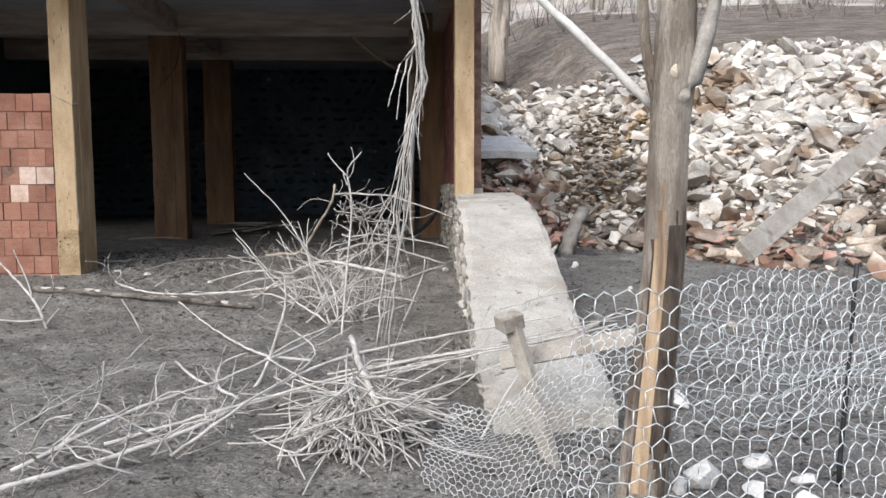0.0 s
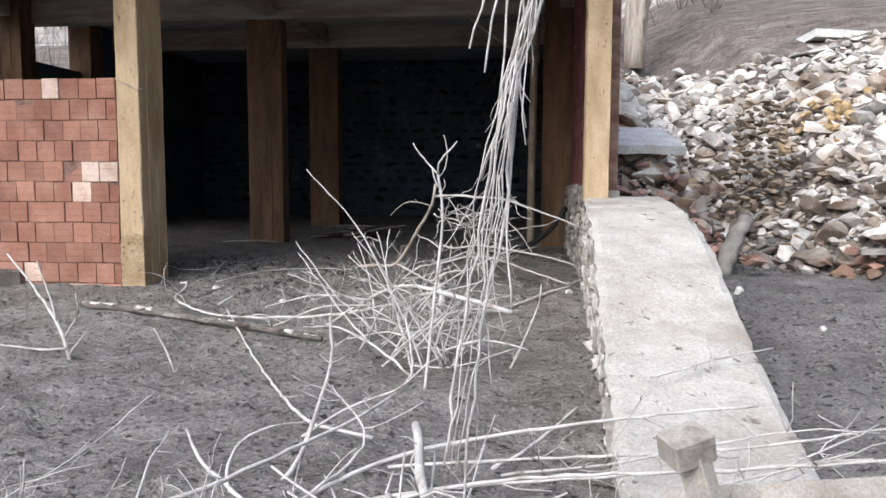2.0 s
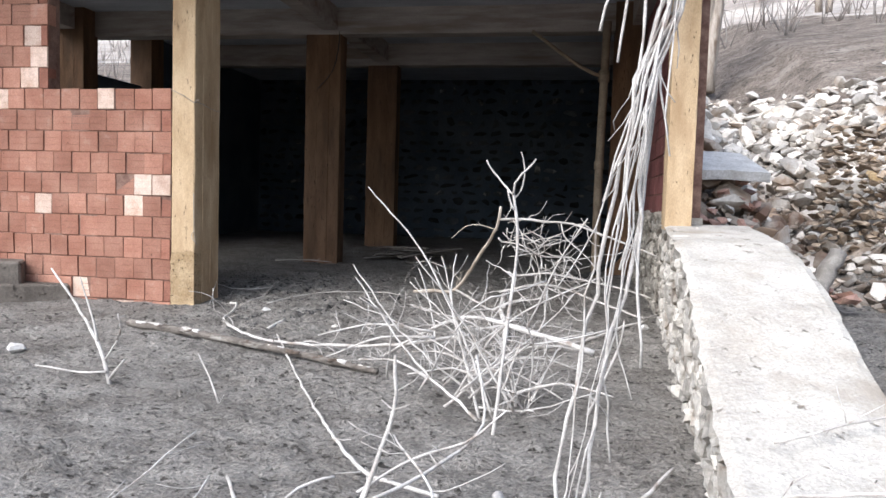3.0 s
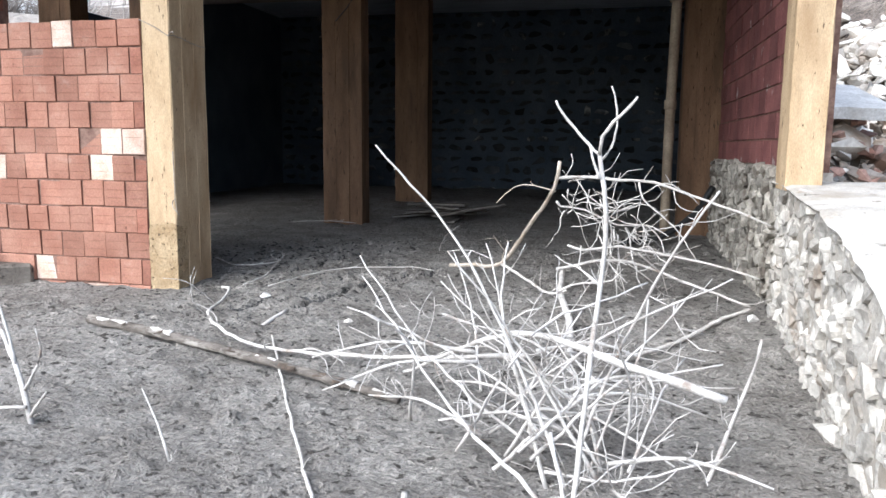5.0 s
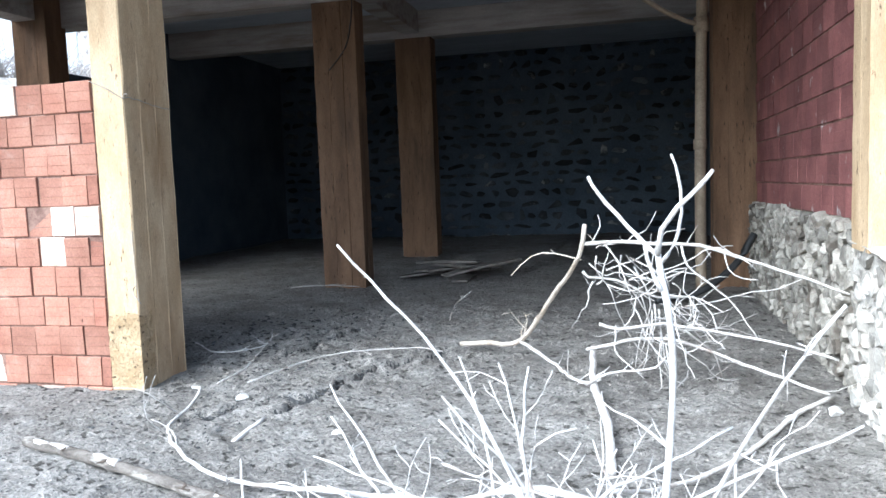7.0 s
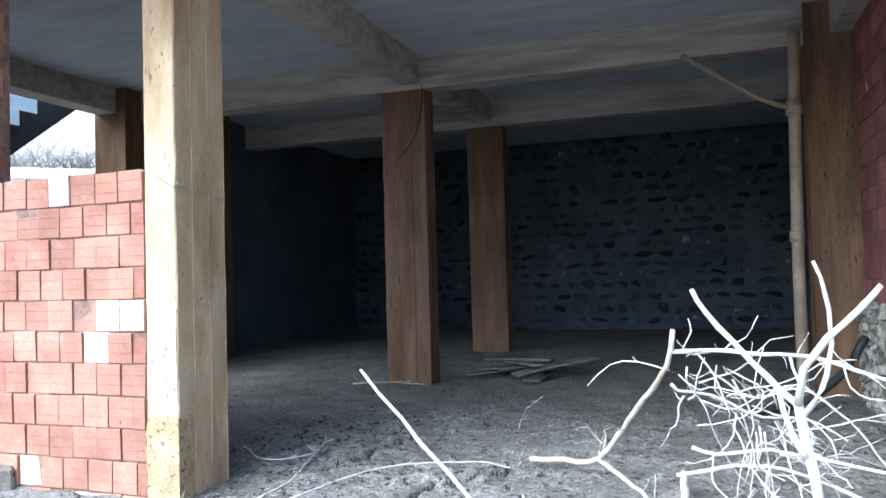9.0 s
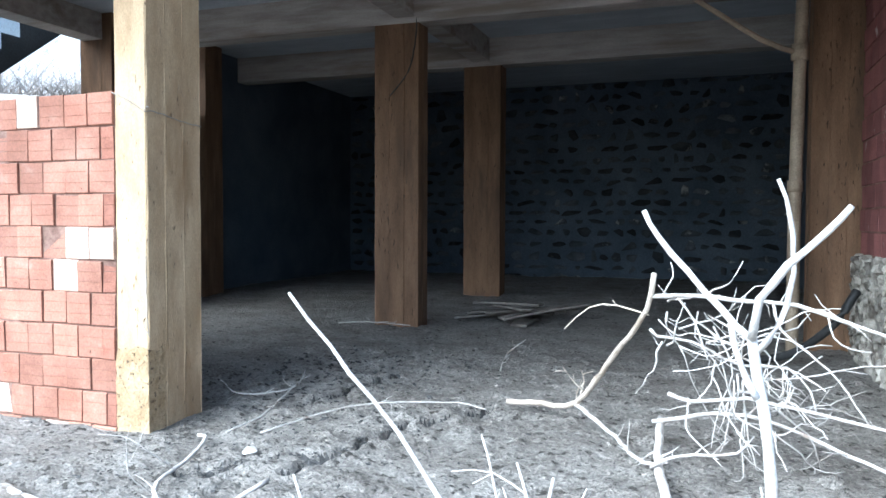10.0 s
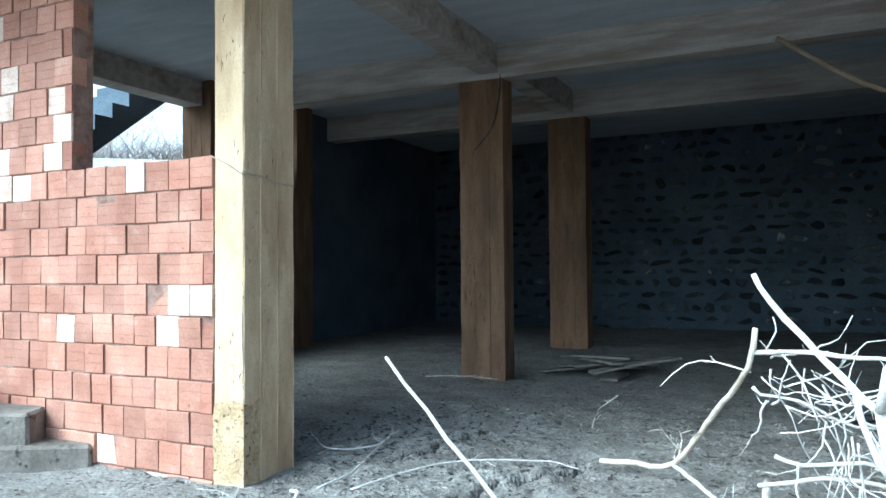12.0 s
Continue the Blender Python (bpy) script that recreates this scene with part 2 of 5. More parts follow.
def tube(verts, faces, path, r0, r1, sides=6, r=rng, knots=0.12):
    """A tapered stick along the path, ends closed, added to vertex and face lists."""
    base, n = len(verts), len(path)
    side = Vector((0.31, 0.17, 0.93))
    for i, p in enumerate(path):
        d = (path[min(i + 1, n - 1)] - path[max(i - 1, 0)]).normalized()
        u = d.cross(side if abs(d.dot(side)) < 0.95 else Vector((1, 0, 0))).normalized()
        w = d.cross(u)
        rad = (r0 + (r1 - r0) * i / (n - 1)) * (1 + r.uniform(-knots, knots))
        for k in range(sides):
            a = 2 * math.pi * k / sides
            verts.append(p + (u * math.cos(a) + w * math.sin(a)) * rad)
    for i in range(n - 1):
        for k in range(sides):
            a, b = base + i * sides + k, base + i * sides + (k + 1) % sides
            faces.append((a, b, b + sides, a + sides))
    faces.append(tuple(base + k for k in reversed(range(sides))))
    faces.append(tuple(base + (n - 1) * sides + k for k in range(sides)))


def from_lists(name, verts, faces, mat, parent=None, label="", smooth=True):
    me = bpy.data.meshes.new(name)
    me.from_pydata([tuple(v) for v in verts], [], faces)
    me.materials.append(mat)
    if smooth:
        me.polygons.foreach_set("use_smooth", [True] * len(me.polygons))
    ob = new(name, me)
    if parent:
        ob.parent = parent
    if label:
        ob["label"] = label
    return ob


def shoot(path, r, length, up, floor, spread=1.0):
    """A side twig that leaves the path at a random place: where along it, and its points."""
    f = r.uniform(0.12, 0.97)
    i = min(int(f * (len(path) - 1)), len(path) - 2)
    d = (path[i + 1] - path[i]).normalized()
    out = Vector((r.gauss(0, 1), r.gauss(0, 1), r.gauss(0, 0.8) + up)).normalized()
    d = (d * r.uniform(0.3, 0.9) + out * spread).normalized()
    ln = length * r.uniform(0.35, 1.0) * (1.1 - 0.5 * f)
    p, pts = path[i].copy(), [path[i].copy()]
    steps = max(3, int(ln / 0.05))
    turn = Vector((r.gauss(0, 0.13), r.gauss(0, 0.13), r.gauss(0.02, 0.11)))
    for _ in range(steps):
        d = (d + turn + Vector((r.gauss(0, 0.19), r.gauss(0, 0.19), r.gauss(0, 0.19)))).normalized()
        p = p + d * ln / steps
        if floor is not None and p.z < floor:
            p.z = floor + 0.004
            d.z = abs(d.z) * 0.3
        pts.append(p.copy())
    return f, ln, pts


def grow(verts, faces, path, r0, r1, twigs, length, seed, depth=2, sides=6, up=0.15, floor=None):
    """A stem with side twigs that fork again, all in one mesh."""
    r = random.Random(seed)
    tube(verts, faces, path, r0, r1, sides, r)
    for k in range(twigs):
        f, ln, pts = shoot(path, r, length, up, floor)
        rr = (r0 + (r1 - r0) * f) * r.uniform(0.3, 0.52)
        if depth > 1:
            grow(verts, faces, pts, max(rr, 0.0025), 0.0016, r.randint(1, 3), ln * 0.5, r.random(), depth - 1, max(4, sides - 1), up, floor)
        else:
            tube(verts, faces, pts, max(rr, 0.002), 0.0013, 4, r)


def stick_mesh(name, path, r0, r1, sides, mat, parent, r):
    v, f = [], []
    tube(v, f, path, r0, r1, sides, r)
    return from_lists(name, v, f, mat, parent)


def branch(label, points, r0, r1, twigs=0, length=0.4, seed=1, mat=None, depth=2, name="dead_branch", group="", floor=None, wobble=0.004, up=0.15, category="branch", forks=()):
    """A branch on its own: the stem, its forks and each side twig with its twiglets."""
    r = random.Random(seed)
    m = mat or WOOD
    path = smooth_path(points, 0.07, wobble, r)
    ob = tagged(stick_mesh(name, path, r0, r1, 7, m, None, r), label, category, group)
    for pts, a, b in forks:
        stick_mesh("fork", smooth_path(pts, 0.05, 0.002, r), a, b, 6, m, ob, r)
    for k in range(twigs):
        f, ln, pts = shoot(path, r, length, up, floor)
        rr = max((r0 + (r1 - r0) * f) * r.uniform(0.3, 0.52), 0.0025)
        twig = stick_mesh("twig", pts, rr, 0.0016, 5, m, ob, r)
        for _ in range(r.randint(1, 2) if depth > 1 else 0):
            _, _, sub = shoot(pts, r, ln * 0.55, up, floor)
            stick_mesh("twiglet", sub, max(rr * 0.5, 0.002), 0.0013, 4, m, twig, r)
    return ob


def rock_mesh(name, seed, flat=0.7, n=13):
    r = random.Random(seed)
    bm = bmesh.new()
    for _ in range(n):
        v = Vector((r.gauss(0, 1), r.gauss(0, 1), r.gauss(0, 1))).normalized() * r.uniform(0.8, 1.0)
        bm.verts.new((v.x * 0.5, v.y * 0.5, v.z * 0.5 * flat))
    h = bmesh.ops.convex_hull(bm, input=bm.verts)
    bmesh.ops.delete(bm, geom=[g for g in h["geom_interior"] if isinstance(g, bmesh.types.BMVert)], context="VERTS")
    me = bpy.data.meshes.new(name)
    bm.to_mesh(me)
    bm.free()
    return me


# ---- ground: one sheet to the far hillside ----
GY = ([-60, 2, 3.5, 5, 6.6, 8.5, 12.7, 15.2, 60], [-0.08, -0.06, -0.03, 0.05, 0.14, 0.31, 0.37, 0.5, 0.6])
FOOT = ([-60, -14, -9.0, -8.6, 0.38, 0.5, 1.2, 1.6, 2.2, 3.2, 3.6, 6, 15, 60], [17, 15, 14, 26, 26, 9.0, 9.4, 10.4, 11.2, 9.8, 8.9, 8.0, 7, 7])
RISE = ([0, 9, 18, 140, 500], [0, 4.0, 6.7, 66, 130])


def ground_z(x, y):
    r = np.maximum(0, y - np.interp(x, *FOOT))
    return np.interp(y, *GY) + np.interp(r, *RISE)


def grid_line(lo, d0, d1, hi, fine):
    mid = list(np.arange(d0, d1, fine))
    a, b, s = [], [], fine
    x = d0
    while x > lo:
        s *= 1.17
        x -= s
        a.append(max(x, lo))
    x, s = mid[-1], fine
    while x < hi:
        s *= 1.1
        x += s
        b.append(min(x, hi))
    return np.array(a[::-1] + mid + b)


CRACKS = (((-2.98, 8.2), (-2.847, 8.443), (-2.763, 8.761), (-2.675, 9.053), (-2.529, 9.248), (-2.395, 9.402), (-2.308, 9.591)), ((-3.60, 9.15), (-3.516, 9.309), (-3.422, 9.616), (-3.383, 9.995), (-3.284, 10.302)), ((-3.5, 8.0), (-3.25, 8.2), (-3.1, 8.35), (-2.847, 8.443)))


def crack_distance(x, y):
    best = 9.0
    for line in CRACKS:
        for (ax, ay), (bx, by) in zip(line, line[1:]):
            t = max(0.0, min(1.0, ((x - ax) * (bx - ax) + (y - ay) * (by - ay)) / ((bx - ax) ** 2 + (by - ay) ** 2)))
            best = min(best, math.hypot(x - ax - t * (bx - ax), y - ay - t * (by - ay)))
    return best


def relief(x, y):
    """Height of the churned mud over the even ground: swells, clods and crusts with broken edges."""
    a = noise.noise((x * 0.9, y * 0.9, 0.0)) * 0.021 + noise.noise((x * 3.3, y * 3.3, 4.0)) * 0.012
    q = 2.6 * noise.noise((x * 4.6, y * 7.5, 21.0)) + 0.9 * noise.noise((x * 13, y * 19, 8.0))
    k = math.floor(q)
    crust = (k + min(1.0, (q - k) * 5.0)) * 0.013
    c = noise.noise((x * 17, y * 26, 2.0)) * 0.011
    clod = max(0.0, noise.noise((x * 6.0, y * 9.5, 17.0)) - 0.22) * 0.10 * max(0.2, noise.noise((x * 1.3, y * 1.3, 40.0)) + 0.55)
    wide = min(1.0, max(0.25, 0.65 + 0.9 * noise.noise((x * 0.8, y * 1.0, 77.0))))
    near = 0.35 if x < -4.0 and 8.0 < y < 9.2 else 1.0 + 0.5 * max(0.0, 1 - abs(y - 8.9) / 1.6) * max(0.0, min(1.0, (-1.6 - x) * 1.5))
    return a + (c + clod + crust * wide) * near


def crack_near(x, y):
    """Distance to the wandering middle of a crack."""
    return crack_distance(x + 0.05 * noise.noise((x * 7, y * 7, 50.0)), y + 0.05 * noise.noise((x * 7, y * 7, 60.0))) - 0.014 * noise.noise((x * 9, y * 9, 70.0))


def build_ground():
    xs, ys = grid_line(-300, -5.4, 2.4, 300, 0.021), grid_line(-120, 2.9, 11.3, 420, 0.021)
    X, Y = np.meshgrid(xs, ys)
    Z = ground_z(X, Y)
    flat = Z.copy().ravel()
    xr, yr = X.ravel(), Y.ravel()
    for i in range(len(flat)):
        x, y = float(xr[i]), float(yr[i])
        if -12 < x < 12 and -2 < y < 22:
            flat[i] += relief(x, y)
            if -4.2 < x < -1.9 and 8 < y < 10.8:
                d = crack_near(x, y)
                flat[i] += -0.09 * max(0.0, 1 - d / 0.042) + 0.018 * max(0.0, 1 - abs(d - 0.07) / 0.05)
        else:
            flat[i] += noise.noise((x * 0.12, y * 0.12, 3.0)) * (0.5 if y > 25 else 0.1)
    nx, ny = len(xs), len(ys)
    idx = np.arange(nx * ny).reshape(ny, nx)
    q = np.stack([idx[:-1, :-1], idx[:-1, 1:], idx[1:, 1:], idx[1:, :-1]], -1).reshape(-1, 4)
    me = bpy.data.meshes.new("ground")
    me.from_pydata(np.stack([xr, yr, flat], 1).tolist(), [], q.tolist())
    me.materials.append(MUD)
    me.materials.append(HILL)
    me.materials.append(DIRT)
    cx, cy = xr[q].mean(1), yr[q].mean(1)
    up = cy - np.interp(cx, *FOOT)
    hill = np.where(up > 17 + np.sin(cx * 0.7), 1, np.where(up > 0.8, 2, 0))
    # faces inside a crack are coloured dark in place of its shadow
    for k in np.nonzero((cx > -4.2) & (cx < -1.9) & (cy > 8) & (cy < 10.8))[0]:
        if crack_near(float(cx[k]), float(cy[k])) < 0.026:
            hill[k] = 3
    me.materials.append(MUD_DARK)
    me.polygons.foreach_set("material_index", hill.tolist())
    me.polygons.foreach_set("use_smooth", [True] * len(q))
    return tagged(new("ground", me), "grey-brown churned mud rising to a dry hillside", "ground", kind="structure")


build_ground()

# ---- building frame ----
def column(x0, x1, y0, y1, z0, z1, label, seed, mat=None):
    """Concrete column with the marks of its formwork boards."""
    r = random.Random(seed)
    pts = []
    for (ax, ay), (bx, by) in zip([(x0, y0), (x1, y0), (x1, y1), (x0, y1)], [(x1, y0), (x1, y1), (x0, y1), (x0, y0)]):
        d = Vector((bx - ax, by - ay))
        n = max(1, round(d.length / 0.17))
        nrm = Vector((d.y, -d.x)).normalized()
        for k in range(n):
            o = r.uniform(-0.003, 0.003)
            for f, up in ((k + 0.05, 0), (k + 0.93, 0), (k + 0.965, 0.0028), (k + 1.0, 0.001)):
                if f < n:
                    pts.append(Vector((ax, ay)) + d * (f / n) + nrm * (o + up))
    zs = np.linspace(z0, z1, 26)
    verts, faces = [], []
    for z in zs:
        for p in pts:
            j = r.uniform(-0.0025, 0.0025)
            verts.append((p.x + j, p.y + r.uniform(-0.0025, 0.0025), z))
    m = len(pts)
    for i in range(len(zs) - 1):
        for k in range(m):
            faces.append((i * m + k, i * m + (k + 1) % m, (i + 1) * m + (k + 1) % m, (i + 1) * m + k))
    faces.append(tuple(range(m - 1, -1, -1)))
    faces.append(tuple((len(zs) - 1) * m + k for k in range(m)))
    return tagged(from_lists("column", verts, faces, mat or CONCRETE, smooth=False), label, "column", "building columns", "structure")



def rough_skirt(parent, x0, x1, y0, y1, z0, z1, seed):
    """Uneven cement render round a column foot."""
    r = random.Random(seed)
    ring = [(x0, y0), (x1, y0), (x1, y1), (x0, y1)]
    verts, faces, m = [], [], 0
    loop = []
    for (ax, ay), (bx, by) in zip(ring, ring[1:] + ring[:1]):
        n = max(2, int(math.hypot(bx - ax, by - ay) / 0.035))
        loop += [(ax + (bx - ax) * k / n, ay + (by - ay) * k / n) for k in range(n)]
    m = len(loop)
    zs = np.linspace(z0, z1, 14)
    cx, cy = (x0 + x1) / 2, (y0 + y1) / 2
    for i, z in enumerate(zs):
        for x, y in loop:
            g = 0.006 + 0.006 * noise.noise((x * 14, y * 14, z * 14)) - (0.008 if i == len(zs) - 1 else 0)
            zz = z + (0.05 * noise.noise((x * 8, y * 8, 3.0)) if i > 9 else 0)
            verts.append((x + math.copysign(g, x - cx), y + math.copysign(g, y - cy), zz))
    for i in range(len(zs) - 1):
        for k in range(m):
            faces.append((i * m + k, i * m + (k + 1) % m, (i + 1) * m + (k + 1) % m, (i + 1) * m + k))
    return from_lists("foot_render", verts, faces, ROUGHCAST, parent, "rough tan cement on the column foot", smooth=False)


CEIL, BEAM = 4.12, 3.74
front_column = column(-4.305, -4.08, 8.47, 8.965, 0.1, CEIL, "board-marked yellowish concrete column beside the brick wall", 1)
rough_skirt(front_column, -4.305, -4.08, 8.47, 8.6, 0.15, 0.80, 9)
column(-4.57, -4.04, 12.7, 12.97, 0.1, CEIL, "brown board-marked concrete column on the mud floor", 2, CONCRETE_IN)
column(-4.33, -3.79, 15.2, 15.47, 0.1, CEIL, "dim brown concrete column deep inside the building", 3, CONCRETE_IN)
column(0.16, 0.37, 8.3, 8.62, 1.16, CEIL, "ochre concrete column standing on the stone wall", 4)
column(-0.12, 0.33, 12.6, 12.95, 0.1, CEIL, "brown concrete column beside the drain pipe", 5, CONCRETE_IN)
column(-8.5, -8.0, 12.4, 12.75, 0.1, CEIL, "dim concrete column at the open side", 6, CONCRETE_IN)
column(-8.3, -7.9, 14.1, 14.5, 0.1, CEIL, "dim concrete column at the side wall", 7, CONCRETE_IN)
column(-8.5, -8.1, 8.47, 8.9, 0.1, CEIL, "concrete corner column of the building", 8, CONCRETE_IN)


def beam(x0, x1, y0, y1, z0=BEAM):
    return tagged(box_ob("beam", x0, x1, y0, y1, z0, CEIL + 0.02, BEAMS, bevel=0.008), "board-marked concrete ceiling beam", "beam", "ceiling beams", "structure")


beam(-8.5, 0.37, 8.32, 8.6, 3.72)
beam(-8.5, 0.33, 12.68, 12.95)
beam(-8.5, 0.33, 15.18, 15.45)
beam(-4.32, -4.09, 8.6, 12.68, 3.80)
beam(-4.2, -3.95, 12.95, 15.18, 3.80)
beam(0.1, 0.34, 8.62, 12.6, 3.80)
beam(-8.45, -8.15, 8.6, 12.68, 3.80)
tagged(box_ob("ceiling", -8.7, 0.6, 6.9, 19.7, CEIL, CEIL + 0.2, SLAB), "grey concrete ceiling slab", "ceiling", kind="structure")


def wall_box(name, x0, x1, y0, y1, z0, z1, mat, label):
    return tagged(box_ob(name, x0, x1, y0, y1, z0, z1, mat), label, "wall", kind="structure")


wall_back = wall_box("wall_back", -8.5, 0.6, 19.14, 19.5, 0.0, CEIL, CEMENT, "rough stone back wall with interior shade in its colour")
wall_box("wall_left", -8.35, -8.1, 14.2, 19.2, 0.0, CEIL, CEMENT, "plastered side wall with interior shade in its colour")
wall_box("wall_left_low", -8.35, -8.1, 12.75, 14.1, 0.0, 3.2, CEMENT, "shade-coloured side wall under a small opening")
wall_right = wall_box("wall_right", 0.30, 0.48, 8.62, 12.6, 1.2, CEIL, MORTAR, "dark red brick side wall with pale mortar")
wall_box("wall_right_rear", 0.33, 0.55, 12.6, 19.2, 0.0, CEIL, CEMENT, "shade-coloured side wall at the rear")


# ---- low stone wall with a sloping concrete top ----
TOP = ([3.6, 4.4, 5.0, 5.5, 6.0, 6.6, 7.2, 8.4, 13], [0.12, 0.30, 0.46, 0.62, 0.82, 1.0, 1.12, 1.2, 1.28])


def wall_x(y):
    return 0.03 + (y - 5.26) * 0.038


def build_low_wall():
    thing = empty("stone_wall", (0.4, 6.5, 0))
    tagged(thing, "low rough stone wall with a sloping pale concrete top", "wall")
    r = random.Random(3)
    verts, faces = [], []
    ys = np.arange(3.7, 8.72, 0.09)
    for y in ys:
        z = float(np.interp(y, *TOP))
        xl, xr = wall_x(y), wall_x(y) + 0.74
        prof = [(xl + 0.05, -0.2), (xl + 0.04, z - 0.05), (xl + 0.0 + r.uniform(-0.014, 0.012), z - 0.012)]
        prof += [(xl + (xr - xl) * f, z + 0.012 * noise.noise((f * 5, y * 3, 1)) + 0.008 * noise.noise((f * 13, y * 11, 5))) for f in (0.07, 0.2, 0.35, 0.5, 0.65, 0.8, 0.93)]
        prof += [(xr + 0.022 * noise.noise((y * 2.3, 0, 4)) + 0.02 * noise.noise((y * 7, 0, 9)) - 0.01, z - 0.015), (xr - 0.02, z - 0.07), (xr, -0.2)]
        for px, pz in prof:
            verts.append((px - 0.4, y - 6.5, pz))
    m = 13
    for i in range(len(ys) - 1):
        for k in range(m - 1):
            faces.append((i * m + k, i * m + k + 1, (i + 1) * m + k + 1, (i + 1) * m + k))
    faces.append(tuple(range(m)))
    faces.append(tuple((len(ys) - 1) * m + k for k in reversed(range(m))))
    from_lists("core", verts, faces, PALE, thing, "pale worn concrete top and core", smooth=False)
    return thing


low_wall = build_low_wall()
stone_base = tagged(box_ob("wall_base_right", 0.26, 0.5, 8.6, 12.6, 0.0, 1.26, PALE), "rubble stone base under the red brick wall", "wall", kind="structure")

# ---- drain pipe, black hose, loose planks inside ----
def pipe_thing():
    thing = empty("drain_pipe", (-0.28, 12.3, 0.33))
    tagged(thing, "rusty brown drain pipe with a side branch beside the column", "pipe")
    for name, pts, r0, sides in (("pipe", [(0, 0, 0), (0.0, 0, 1.3), (0.02, 0, 2.6), (0.04, 0, 3.45)], 0.055, 12),
                                 ("collar", [(0.018, 0, 2.66), (0.018, 0, 2.8)], 0.075, 12),
                                 ("collar", [(0.0, 0, 1.5), (0.0, 0, 1.6)], 0.066, 12),
                                 ("branch_pipe", [(0, -0.03, 2.72), (-0.3, -0.03, 2.86), (-0.95, -0.03, 3.33)], 0.026, 8)):
        v, f = [], []
        tube(v, f, smooth_path(pts, 0.2, 0.0), r0, r0, sides, knots=0.0)
        from_lists(name, v, f, RUST, thing)
    return thing


pipe_thing()
v, f = [], []
tube(v, f, smooth_path([(-0.75, 11.6, 0.40), (-0.35, 11.8, 0.45), (0.0, 12.0, 0.68), (0.2, 12.1, 0.98)], 0.05), 0.035, 0.035, 8, knots=0.02)
tagged(from_lists("hose", v, f, BLACK), "black plastic hose leaning against the stone base", "hose")


def plank(label, a, b, width, thick, mat, seed, name="plank", roll=0.0, group=""):
    """A sawn board from a to b with chipped ends."""
    r = random.Random(seed)
    a, b = Vector(a), Vector(b)
    d = b - a
    ln = d.length
    bm = bmesh.new()
    n = max(4, int(ln / 0.12))
    rows = []
    for i in range(n + 1):
        t = ln * i / n
        if i in (0, n):
            t += r.uniform(-0.02, 0.02)
        w = width / 2 * (1 + r.uniform(-0.03, 0.03))
        bow = 0.012 * math.sin(i / n * math.pi) * r.uniform(0.7, 1.0)
        rows.append([bm.verts.new((t + r.uniform(-0.01, 0.01) * (i in (0, n)), sx * w, sz * thick / 2 + bow)) for sx, sz in ((-1, -1), (1, -1), (1, 1), (-1, 1))])
    for p, q in zip(rows, rows[1:]):
        for k in range(4):
            bm.faces.new((p[k], p[(k + 1) % 4], q[(k + 1) % 4], q[k]))
    bm.faces.new(rows[0][::-1])
    bm.faces.new(rows[-1])
    bmesh.ops.recalc_face_normals(bm, faces=bm.faces)
    bmesh.ops.bevel(bm, geom=[e for e in bm.edges if e.calc_face_angle(0) > 1.0], offset=0.003, segments=1, affect="EDGES")
    ob = finish(name, bm, mat)
    ob.matrix_world = Matrix.Translation(a) @ d.to_track_quat("X", "Z").to_matrix().to_4x4() @ pose(0, 0, 0, roll)
    return tagged(ob, label, "plank", group)


for k, (a, b, w) in enumerate((((-3.72, 13.5, 0.46), (-2.7, 13.6, 0.48), 0.16), ((-3.6, 13.3, 0.50), (-2.55, 13.55, 0.53), 0.15), ((-3.4, 13.1, 0.52), (-2.4, 13.5, 0.58), 0.14),
                               ((-3.12, 12.78, 0.50), (-2.3, 13.4, 0.63), 0.17), ((-3.45, 13.5, 0.57), (-2.85, 12.85, 0.60), 0.12), ((-3.78, 13.2, 0.44), (-3.1, 13.6, 0.47), 0.12),
                               ((-3.6, 13.4, 0.60), (-2.75, 13.2, 0.62), 0.13), ((-2.95, 12.9, 0.42), (-2.9, 13.25, 0.45), 0.2))):
    plank("dark loose plank in a heap on the mud floor", a, b, w, 0.025, PLANKS, 20 + k, group="planks in the heap")

v, f = [], []
tube(v, f, smooth_path([(-4.06, 12.69, 3.9), (-4.07, 12.68, 3.55), (-4.16, 12.68, 3.2), (-4.38, 12.685, 2.95)], 0.06, 0.004), 0.008, 0.007, 6)
tagged(from_lists("cable", v, f, BLACK), "black cable hanging loosely on the concrete column", "cable")

# ---- outside stair seen through the open side ----
def side_stair():
    thing = empty("concrete_stair", (-9.2, 12.8, 0.3))
    tagged(thing, "grey concrete outdoor stair rising beside the building", "stairs")
    n, rise, run = 22, 0.19, 0.255
    verts, faces = [], []
    prof = []
    for k in range(n):
        prof += [(k * run, k * rise), (k * run, (k + 1) * rise)]
    prof += [(n * run, n * rise), (n * run, n * rise - 0.28), (0.35, -0.02), (0.0, -0.3)]
    y0 = -5.65
    m = len(prof)
    for x in (-0.45, 0.45):
        verts += [(x, y0 + p, q) for p, q in prof]
    for k in range(m):
        faces.append((k, (k + 1) % m, m + (k + 1) % m, m + k))
    faces += [tuple(range(m))[::-1], tuple(range(m, 2 * m))]
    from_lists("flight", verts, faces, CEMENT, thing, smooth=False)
    return thing


side_stair()

